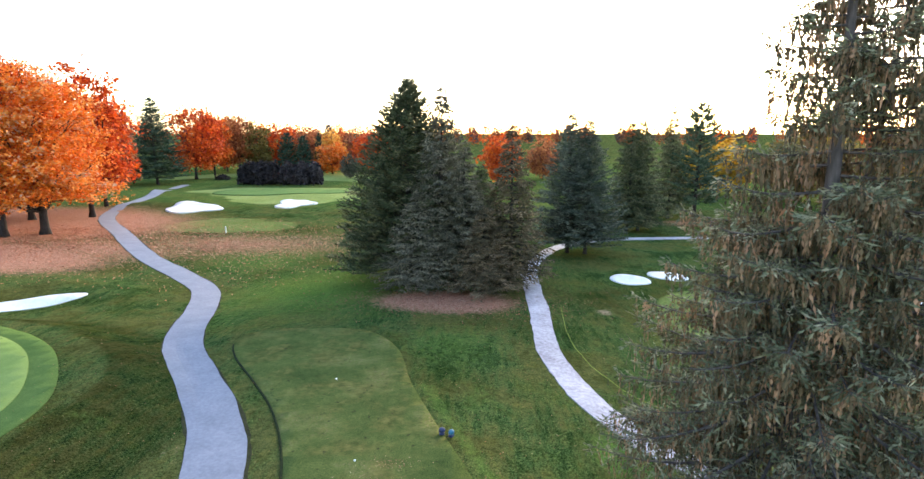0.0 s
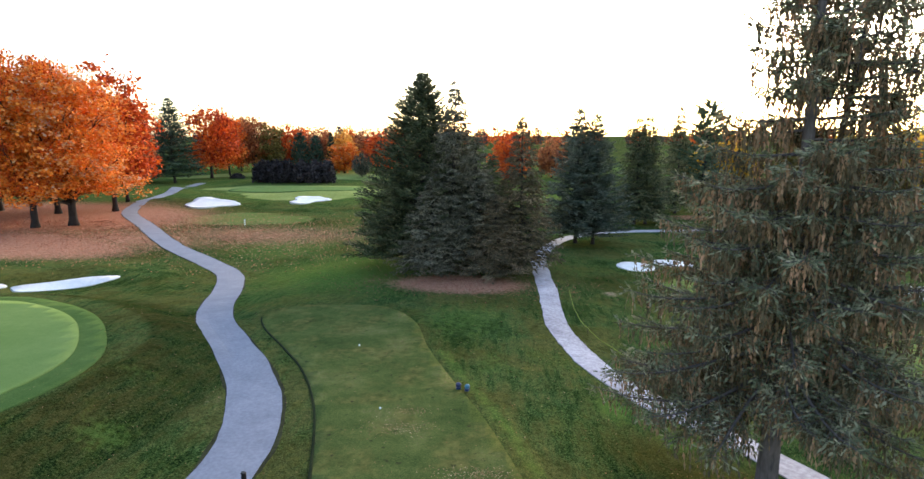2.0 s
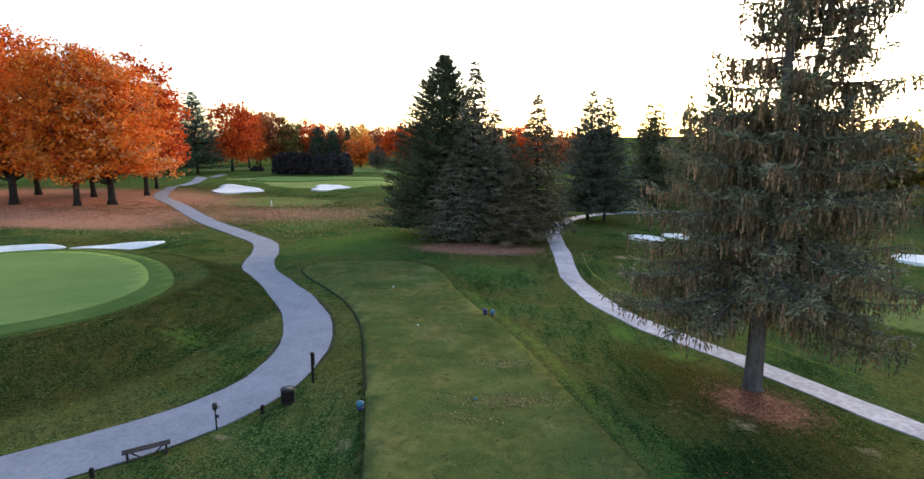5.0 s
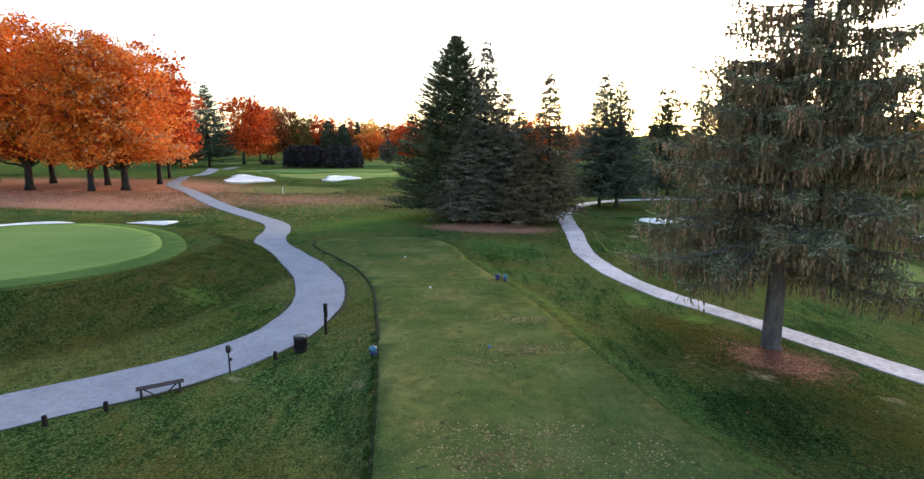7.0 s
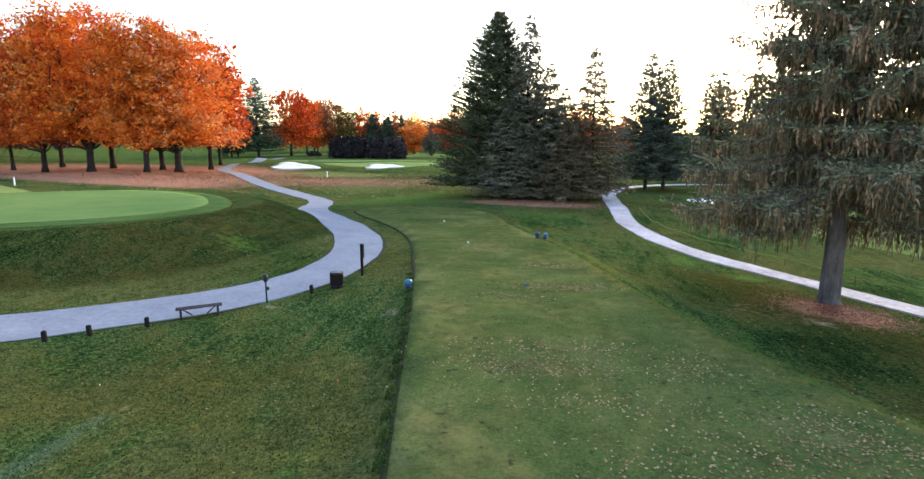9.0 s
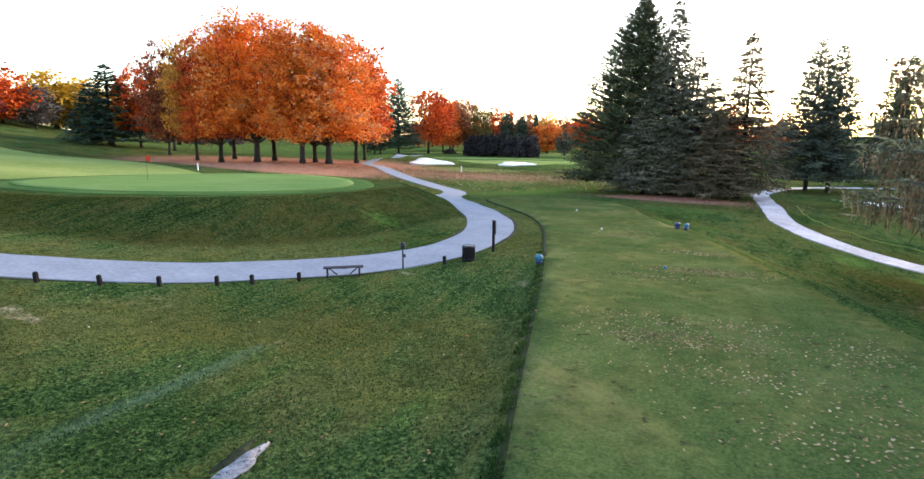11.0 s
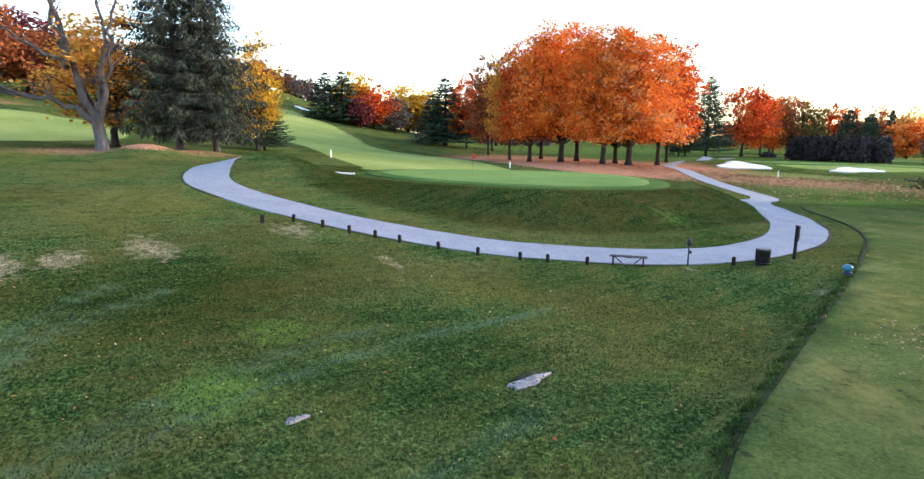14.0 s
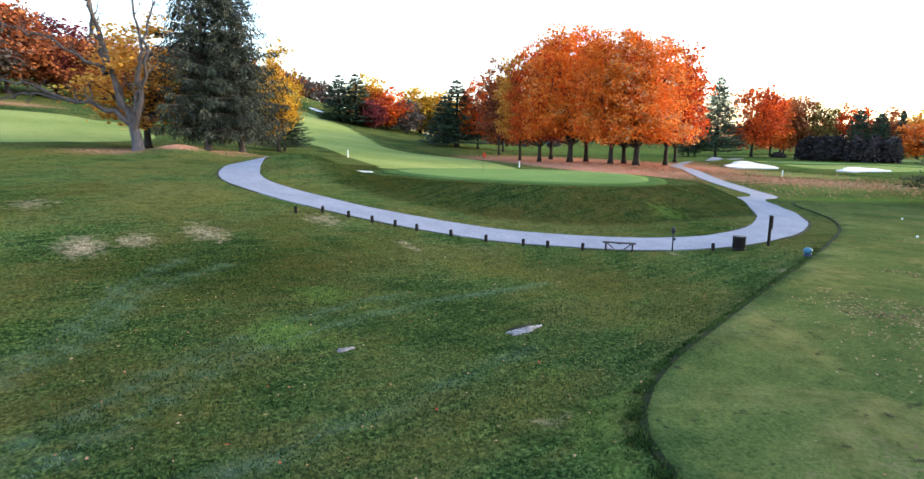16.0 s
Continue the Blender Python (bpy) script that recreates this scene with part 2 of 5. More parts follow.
    col = mix(n, l, cover, col, leaves)
    l.new(col, bsdf.inputs["Base Color"])
    bsdf.inputs["Roughness"].default_value = 1.0
    bsdf.inputs["Specular IOR Level"].default_value = 0.0
    bump(n, l, bsdf, math_node(n, l, "ADD", math_node(n, l, "ADD", fine, tuft), noise_node(n, l, 5.5, 5.0, 0.78)), 0.8, 0.05)
    return m


def turf_material(name, low, high, fleck=0.0, gloss=0.0):
    """Close-mown turf."""
    m, n, l, bsdf = material(name)
    a, b, c = noise_node(n, l, 14.0, 4.0, 0.75), noise_node(n, l, 0.22, 5.0, 0.65), noise_node(n, l, 1.6, 5.0, 0.7)
    f = math_node(n, l, "ADD", math_node(n, l, "MULTIPLY", a, 0.50), math_node(n, l, "ADD", math_node(n, l, "MULTIPLY", b, 0.35), math_node(n, l, "MULTIPLY", c, 0.15)))
    col = ramp(n, l, f, [(0.40, low), (0.60, high)])
    if fleck:
        spot = math_node(n, l, "MULTIPLY", math_node(n, l, "SUBTRACT", noise_node(n, l, 0.22, 3.0), 0.52), 6.0, clamp=True)
        grain = math_node(n, l, "MULTIPLY", math_node(n, l, "SUBTRACT", noise_node(n, l, 6.0, 4.0, 0.8), 0.48), 5.0, clamp=True)
        col = mix(n, l, math_node(n, l, "MULTIPLY", math_node(n, l, "MULTIPLY", spot, grain), fleck), col, (0.22, 0.155, 0.085))
        # thin olive growth, and small dark scars of the mower and of clubs
        thin = math_node(n, l, "MULTIPLY", math_node(n, l, "SUBTRACT", noise_node(n, l, 0.32, 5.0, 0.7), 0.47), 4.5, clamp=True)
        col = mix(n, l, math_node(n, l, "MULTIPLY", thin, 0.8), col, ramp(n, l, c, [(0.38, (0.060, 0.060, 0.018)), (0.62, (0.175, 0.145, 0.046))]))
        scar = math_node(n, l, "MULTIPLY", math_node(n, l, "SUBTRACT", noise_node(n, l, 2.6, 3.0, 0.6), 0.63), 14.0, clamp=True)
        col = mix(n, l, math_node(n, l, "MULTIPLY", scar, 0.75), col, (0.028, 0.030, 0.016))
    l.new(col, bsdf.inputs["Base Color"])
    bsdf.inputs["Roughness"].default_value, bsdf.inputs["Specular IOR Level"].default_value = (0.62 if gloss else 1.0), gloss
    bump(n, l, bsdf, a, 0.2 if gloss else 0.4, 0.015)
    return m


M_GROUND = ground_material()
M_TEE = turf_material("tee_turf", (0.034, 0.056, 0.016), (0.126, 0.142, 0.041), 1.0)
M_GREEN = turf_material("putting_turf", (0.110, 0.172, 0.048), (0.170, 0.230, 0.074))
M_COLLAR = turf_material("collar_turf", (0.046, 0.088, 0.024), (0.100, 0.146, 0.042))
M_SAND = plain_material("bunker_sand", (0.62, 0.60, 0.58), (0.82, 0.80, 0.78), 3.0, 0.95, relief=0.3, depth=0.03)
M_ASPHALT = plain_material("cart_path_asphalt", (0.165, 0.167, 0.200), (0.265, 0.266, 0.302), 5.0, 0.85, relief=0.25, depth=0.004)
M_GRAVEL = plain_material("pale_gravel", (0.22, 0.19, 0.20), (0.58, 0.54, 0.57), 3.4, 0.95, relief=0.6, depth=0.03)
M_NEEDLE = foliage_material("needle_litter", [(0.2, (0.10, 0.03, 0.02)), (0.6, (0.30, 0.09, 0.055)), (0.9, (0.42, 0.20, 0.12))], translucent=0.0)
M_SOIL = plain_material("dark_edge_soil", (0.016, 0.015, 0.009), (0.055, 0.055, 0.022), 6.0, 1.0, relief=0.8, depth=0.03)
# near-black colour that paints the shadow at the tee's step
M_EDGE_SHADE = plain_material("tee_edge_shade", (0.007, 0.010, 0.004), (0.026, 0.034, 0.012), 9.0, 1.0, relief=0.8, depth=0.03)
M_SPRUCE = foliage_material("spruce_needles", [(0.12, (0.044, 0.050, 0.026)), (0.42, (0.108, 0.112, 0.060)), (0.70, (0.215, 0.200, 0.115)), (0.92, (0.340, 0.280, 0.175))], translucent=0.08, patch=0.55, size=1.1, sweep=(1, 1, 0.5))
M_TASSEL = foliage_material("hanging_spruce_needles", [(0.12, (0.024, 0.023, 0.014)), (0.42, (0.070, 0.058, 0.032)), (0.66, (0.155, 0.104, 0.056)), (0.82, (0.280, 0.160, 0.088)), (0.95, (0.400, 0.210, 0.120))], translucent=0.06, patch=0.60, size=1.0, sweep=(1, 1, 0.35))
M_GREY = foliage_material("grey_spruce_needles", [(0.15, (0.038, 0.038, 0.024)), (0.5, (0.098, 0.091, 0.060)), (0.85, (0.255, 0.215, 0.145))], translucent=0.15)
M_CEDAR = foliage_material("cedar_sprays", [(0.15, (0.032, 0.040, 0.018)), (0.5, (0.085, 0.092, 0.044)), (0.85, (0.240, 0.215, 0.110))], translucent=0.15)
M_BLUE = foliage_material("blue_spruce_needles", [(0.15, (0.033, 0.043, 0.032)), (0.5, (0.078, 0.093, 0.068)), (0.85, (0.220, 0.225, 0.165))], translucent=0.15)
M_BROWNSPR = foliage_material("brown_tipped_needles", [(0.15, (0.048, 0.041, 0.022)), (0.5, (0.120, 0.090, 0.050)), (0.85, (0.300, 0.205, 0.122))], translucent=0.15)
M_PINE = foliage_material("pine_needles", [(0.15, (0.022, 0.038, 0.022)), (0.5, (0.060, 0.092, 0.052)), (0.9, (0.130, 0.165, 0.095))], translucent=0.1)
M_DARK = foliage_material("dark_needles", [(0.15, (0.013, 0.023, 0.016)), (0.5, (0.039, 0.065, 0.039)), (0.9, (0.085, 0.117, 0.072))], translucent=0.1)
M_ORANGE = foliage_material("orange_maple_leaves", [(0.06, (0.150, 0.022, 0.010)), (0.24, (0.400, 0.060, 0.012)), (0.42, (0.720, 0.135, 0.014)), (0.60, (0.820, 0.245, 0.024)), (0.78, (0.680, 0.300, 0.085)), (0.94, (0.540, 0.340, 0.210))], translucent=0.16, patch=0.60, size=0.19)
M_RED = foliage_material("red_maple_leaves", [(0.1, (0.230, 0.028, 0.012)), (0.45, (0.600, 0.085, 0.014)), (0.75, (0.800, 0.170, 0.020)), (0.95, (0.780, 0.300, 0.050))], translucent=0.20, patch=0.50, size=0.25)
M_GOLD = foliage_material("golden_leaves", [(0.1, (0.30, 0.15, 0.012)), (0.5, (0.58, 0.33, 0.025)), (0.9, (0.72, 0.48, 0.08))], translucent=0.35)
M_AMBER = foliage_material("amber_leaves", [(0.1, (0.34, 0.10, 0.02)), (0.5, (0.66, 0.30, 0.04)), (0.9, (0.70, 0.46, 0.12))], translucent=0.4)
M_RUST = foliage_material("russet_leaves", [(0.1, (0.108, 0.034, 0.020)), (0.5, (0.324, 0.101, 0.041)), (0.9, (0.513, 0.203, 0.068))], translucent=0.3)
M_OLIVE = foliage_material("olive_leaves", [(0.1, (0.05, 0.04, 0.012)), (0.5, (0.16, 0.12, 0.03)), (0.9, (0.30, 0.22, 0.07))], translucent=0.3)
M_PLUM = foliage_material("plum_leaves", [(0.1, (0.05, 0.012, 0.014)), (0.5, (0.16, 0.028, 0.035)), (0.9, (0.24, 0.06, 0.06))], translucent=0.25)
M_KNOLL = foliage_material("blue_grey_needles", [(0.15, (0.015, 0.020, 0.014)), (0.5, (0.033, 0.040, 0.028)), (0.85, (0.066, 0.073, 0.050))], translucent=0.08)
M_BARE = foliage_material("bare_twig_haze", [(0.1, (0.05, 0.042, 0.040)), (0.5, (0.10, 0.082, 0.075)), (0.9, (0.16, 0.125, 0.10))], translucent=0.2)
M_HEDGE = foliage_material("dark_hedge_leaves", [(0.1, (0.012, 0.011, 0.012)), (0.5, (0.040, 0.031, 0.032)), (0.9, (0.085, 0.066, 0.064))], translucent=0.05)
M_BARK = bark_material("grey_brown_bark", (0.035, 0.028, 0.026), (0.15, 0.12, 0.11))
M_PALEBARK = bark_material("pale_grey_bark", (0.035, 0.031, 0.034), (0.15, 0.135, 0.14))
M_DARKBARK = bark_material("dark_bark", (0.015, 0.011, 0.010), (0.06, 0.048, 0.042))
M_WOOD = plain_material("weathered_dark_wood", (0.007, 0.005, 0.005), (0.024, 0.018, 0.016), 7.0, 0.8, stretch=(1, 1, 0.15))
M_BENCH = plain_material("grey_bench_wood", (0.022, 0.017, 0.017), (0.060, 0.046, 0.044), 9.0, 0.8, stretch=(0.1, 1, 1))
M_IRON = plain_material("dark_metal", (0.012, 0.011, 0.012), (0.035, 0.032, 0.032), 12.0, 0.5, metal=0.5)
M_TEAL = plain_material("teal_paint", (0.015, 0.07, 0.12), (0.04, 0.17, 0.26), 8.0, 0.4)
M_NAVY = plain_material("navy_paint", (0.01, 0.015, 0.05), (0.03, 0.04, 0.11), 8.0, 0.4)
M_WHITE = plain_material("white_paint", (0.68, 0.68, 0.68), (0.82, 0.82, 0.80), 8.0, 0.5)
M_FLAG = plain_material("red_flag_cloth", (0.45, 0.03, 0.015), (0.65, 0.06, 0.02), 14.0, 0.8)
M_ROPE = plain_material("yellow_green_rope", (0.16, 0.20, 0.03), (0.30, 0.34, 0.06), 30.0, 0.8)
M_FALLEN = foliage_material("fallen_leaves", [(0.1, (0.127, 0.045, 0.026)), (0.4, (0.311, 0.135, 0.060)), (0.75, (0.408, 0.242, 0.130)), (0.95, (0.535, 0.414, 0.311))], translucent=0.0)
M_TAN = foliage_material("tan_fallen_leaves", [(0.1, (0.095, 0.050, 0.022)), (0.45, (0.260, 0.160, 0.070)), (0.9, (0.480, 0.370, 0.230))], translucent=0.0)
M_ORLEAF = foliage_material("fallen_maple_leaves", [(0.1, (0.16, 0.05, 0.03)), (0.5, (0.50, 0.18, 0.09)), (0.9, (0.66, 0.40, 0.28))], translucent=0.0)
M_REDLEAF = foliage_material("red_fallen_leaves", [(0.1, (0.30, 0.03, 0.02)), (0.9, (0.60, 0.12, 0.05))], translucent=0.0)
M_BLADE = foliage_material("grass_blades", [(0.15, (0.012, 0.030, 0.007)), (0.5, (0.044, 0.080, 0.016)), (0.9, (0.115, 0.138, 0.036))], translucent=0.2)
M_DEW = foliage_material("dewy_blades", [(0.15, (0.050, 0.085, 0.042)), (0.5, (0.090, 0.140, 0.076)), (0.9, (0.160, 0.210, 0.140))], translucent=0.2)
M_CHALK = plain_material("pale_soil", (0.08, 0.065, 0.06), (0.40, 0.36, 0.37), 9.0, 0.95, relief=0.6, depth=0.03)


# ---- the lie of the land ----
HILLS = [(0, 0, 25, 3.41), (-25, -10, 18, -0.19), (-45, 0, 25, 1.39), (-20, 20, 20, -0.68), (5, 25, 18, -0.32), (-10, 45, 22, 1.4),
         (25, 30, 30, -0.65), (15, 75, 30, 0.59), (-35, 75, 30, 0.57), (-75, 10, 30, 1.18), (-110, -20, 35, 1.11),
         (-120, 60, 40, 2.31), (-170, 120, 50, 1.38), (-360, 60, 80, 44.0), (-160, -20, 40, 3.17), (-8, -3, 12, -1.42),
         (-230, -70, 80, 21.71), (-18, 8, 9, -0.82), (14, 22, 10, -0.62), (-32, 67, 14, -1.2), (-60, -40, 40, 3.33), (-130, 90, 25, -2.47), (-78, 91, 13, 0.8)]
MOUNDS = [(-48.5, 62.5, 3.2, 0.9), (-41.0, 61.5, 3.0, 0.6), (-57, 56.0, 3.6, 0.8), (-46.0, 4.5, 3.0, 1.45), (-42.5, 9.0, 3.2, 1.1), (-50, 13.5, 4.5, 0.35), (-61.5, -1.6, 2.4, 1.2), (-66, 4.5, 2.5, 0.5),
          (-75, 147, 6, 1.5), (-52, 164, 7, 0.8), (-84, 140, 5, 1.0), (-101, 170, 4.5, 1.3)]


def spline(points, step=0.5, closed=False):
    """A smooth line through points, in even steps."""
    p = np.asarray(points, float)
    n = len(p)
    out = []
    for i in range(n if closed else n - 1):
        a, b, c, d = (p[(i + k) % n] if closed else p[min(max(i + k, 0), n - 1)] for k in (-1, 0, 1, 2))
        m = max(2, int(np.linalg.norm(c - b) / step))
        for s in np.arange(m) / m:
            out.append(0.5 * (2 * b + (c - a) * s + (2 * a - 5 * b + 4 * c - d) * s * s + (3 * b - a - 3 * c + d) * s ** 3))
    if not closed:
        out.append(p[-1])
    return np.array(out)


def inside_depth(px, py, poly):
    """Distance to a closed outline, positive inside it."""
    px, py = np.asarray(px, float), np.asarray(py, float)
    best, flip = np.full(px.shape, 1e9), np.zeros(px.shape, bool)
    for (ax, ay), (bx, by) in zip(poly, np.roll(poly, -1, axis=0)):
        dx, dy = bx - ax, by - ay
        s = np.clip(((px - ax) * dx + (py - ay) * dy) / (dx * dx + dy * dy + 1e-12), 0, 1)
        best = np.minimum(best, np.hypot(px - ax - s * dx, py - ay - s * dy))
        flip ^= ((ay > py) != (by > py)) & (px < dx * (py - ay) / (dy if dy else 1e-12) + ax)
    return np.where(flip, best, -best)


def smooth(a, b, v):
    s = np.clip((v - a) / (b - a), 0, 1)
    return s * s * (3 - 2 * s)


def oval(cx, cy, rx, ry, turn=0.0, lobes=0.0, seed=0, count=28):
    """A closed, slightly lobed outline."""
    w = np.arange(count) * 2 * math.pi / count
    r = 1 + lobes * (0.6 * np.sin(3 * w + seed) + 0.4 * np.sin(5 * w + 2.1 * seed))
    x, y, c, s = rx * r * np.cos(w), ry * r * np.sin(w), math.cos(radians(turn)), math.sin(radians(turn))
    return np.stack([cx + x * c - y * s, cy + x * s + y * c], -1)


TEE = spline([(-20.1, 44.4), (-18.7, 40.8), (-15.3, 36.0), (-12.4, 31.6), (-9.9, 26.0), (-7.8, 18.2), (-6.1, 10.9), (-5.2, 6.3), (-4.15, 1.0), (-3.45, -2.2), (-2.45, -4.55), (-1.0, -5.85),
              (2.0, -7.0), (6.5, -7.2), (9.6, -4.6), (9.8, -0.5), (8.0, 2.9), (5.9, 6.4), (4.4, 9.9), (2.7, 15.8), (0.3, 24.1), (-2.2, 30.6), (-4.3, 36.3), (-6.2, 43.0), (-9.6, 47.2), (-14.8, 47.8), (-19.0, 46.8)], 1.0, True)
RIM = spline([(-46, 12.6), (-41, 11.8), (-36, 12.0), (-30.5, 14.4), (-26.4, 18.2), (-24.4, 22.5), (-23.5, 27.5), (-24.0, 32.5), (-27.2, 37.2), (-33, 41.6), (-41, 44.0), (-49, 41.5), (-54.5, 33.0), (-54.5, 22.0), (-51.5, 16.0)], 1.2, True)
GREEN = spline([(-44, 14.9), (-38, 14.3), (-32.5, 15.8), (-28.8, 18.4), (-26.6, 21.4), (-25.8, 25.0), (-26.4, 29.0), (-28.9, 33.2), (-32.2, 37.0), (-36.6, 40.0), (-42, 41.8), (-48, 39.6), (-52.2, 32.0), (-52.2, 23.0), (-49.3, 17.6)], 1.0, True)
BUNKERS = [oval(-47.3, 55.6, 5.1, 1.9, 48, 0.10, 1), oval(-55.6, 50.2, 4.6, 1.7, 42, 0.12, 2), oval(-48.0, 12.4, 1.3, 0.7, 35, 0.08, 4),
           oval(-69.9, 136.5, 6.3, 6.2, 26, 0.22, 2.2), oval(-48.6, 149.0, 4.7, 7.0, 0, 0.34, 0.7),
           oval(20.5, 71.0, 2.6, 2.6, -20, 0.05, 1.5), oval(26.3, 73.6, 2.7, 2.1, -30, 0.06, 3.0), oval(51.2, 61.0, 3.2, 2.6, 0, 0.1, 2.0), oval(-262, 97, 4.5, 1.6, 30, 0.1, 1)]
CART = spline([(-105, 201), (-101.5, 184), (-97, 168), (-91, 145), (-81, 120), (-62, 95.7), (-49.3, 81), (-38.6, 71.5), (-32.8, 65), (-29.0, 56.5), (-26.3, 48.3), (-23.6, 42.3), (-20.2, 37.4), (-16.6, 32.2), (-13.8, 27), (-12.6, 23), (-12.4, 19.5),
               (-13, 16.5), (-15, 13.4), (-18.0, 10.4), (-20.8, 7.6), (-24.2, 4.7), (-28, 1.9), (-33, -0.2), (-38.5, -1.2), (-43.2, -0.8), (-48, 1.5), (-53, 5.0), (-58.5, 9.2)], 0.6)
TRACK = spline([(64, 118), (54, 109), (46, 104), (38, 102.2), (26.2, 100.2), (18.4, 96.2), (13.2, 90), (9.7, 82), (7.7, 74.5), (7.2, 66), (6.9, 55), (6.6, 45), (7.8, 37), (10.2, 31.8), (13.2, 28.2), (16.2, 24), (18.4, 20), (20.6, 15), (23, 8), (25, 0), (26, -12)], 0.6)
FAIRWAY = spline([(-54, 20), (-60, 21), (-76, 25), (-106, 33), (-128, 34), (-170, 48), (-240, 70), (-236, 95), (-190, 86), (-150, 72), (-118, 68), (-90, 62), (-66, 52), (-52, 42), (-44, 42)], 4, True)
FAIRWAY_WEST = spline([(-79, -34), (-80, -17), (-86, -5), (-100, 2), (-128, 0), (-136, -20), (-128, -50), (-95, -56)], 4, True)
FAIRWAY_NORTH = spline([(-96, 172), (-80, 168), (-62, 146), (-40, 152), (-26, 176), (-40, 190), (-66, 192), (-86, 190)], 4, True)
APPROACH = oval(-50, 112, 15, 12, 0, 0.08, 2, 40)
FAIRWAY_EAST = spline([(19.6, 58.5), (22.5, 64.5), (28, 67.5), (36, 66), (40, 52), (38, 38), (33, 33), (26, 40), (20.5, 50)], 2, True)
FAR_MOWN = spline([(-130, 225), (-100, 232), (-70, 222), (-40, 215), (-20, 235), (-60, 262), (-110, 262)], 6, True)


def land(x, y):
    """The height of the ground, for arrays of places."""
    x, y = np.asarray(x, float), np.asarray(y, float)
    z = np.full(x.shape, -3.4)
    for cx, cy, s, a in HILLS + MOUNDS:
        z = z + a * np.exp(-((x - cx) ** 2 + (y - cy) ** 2) / (2 * s * s))
    near = (np.abs(x + 20) < 120) & (np.abs(y - 50) < 150)
    if near.any():
        xs, ys, zs = x[near], y[near], z[near]
        s = smooth(-6.2, -0.1, inside_depth(xs, ys, RIM))
        zs = zs * (1 - s) + s * (1.75 - 0.035 * (ys - 15))
        d = inside_depth(xs, ys, TEE)
        s = np.maximum(smooth(-1.0 - 2.2 * smooth(10, 24, ys), -0.1, d), 0.40 * smooth(-6.0, 0.0, d))
        zs = zs * (1 - s) + s * (0.05 - 0.028 * np.maximum(0, ys - 8))
        for b in BUNKERS[:8]:
            k = (np.abs(xs - b[:, 0].mean()) < 16) & (np.abs(ys - b[:, 1].mean()) < 16)
            if k.any():
                zs[k] -= (0.75 if b is BUNKERS[0] or b is BUNKERS[1] else 0.35) * smooth(-0.3, 1.0, inside_depth(xs[k], ys[k], b))
        z[near] = zs
    return z


def height(x, y):
    return float(land(np.array([x]), np.array([y]))[0])


def axis(lo, hi, fine, end, grow=1.07):
    a = list(np.arange(lo, hi + 1e-6, fine))
    up, down, s = [hi], [lo], fine
    while up[-1] < end:
        s *= grow
        up.append(up[-1] + s)
        down.append(down[-1] - s)
    return np.array(down[:0:-1] + a + up[1:])


WHEELS = ([(-6.9, -15.6), (-8.9, -13.3), (-11.1, -10.3), (-13.0, -6.1), (-13.6, -3.2)], [(-6.3, -15.2), (-8.5, -12.2), (-10.4, -9.7), (-12.2, -4.0), (-12.6, 3.0)],
          [(-11.2, -15.6), (-13.5, -13.5), (-17.7, -11.4), (-20.0, -9.3)], [(-10.8, -15.2), (-12.9, -13.0), (-16.4, -11.2), (-19.0, -8.0)], [(-5.3, -12.5), (-5.8, -10.0), (-6.3, -7.0), (-7.2, -3.0)])


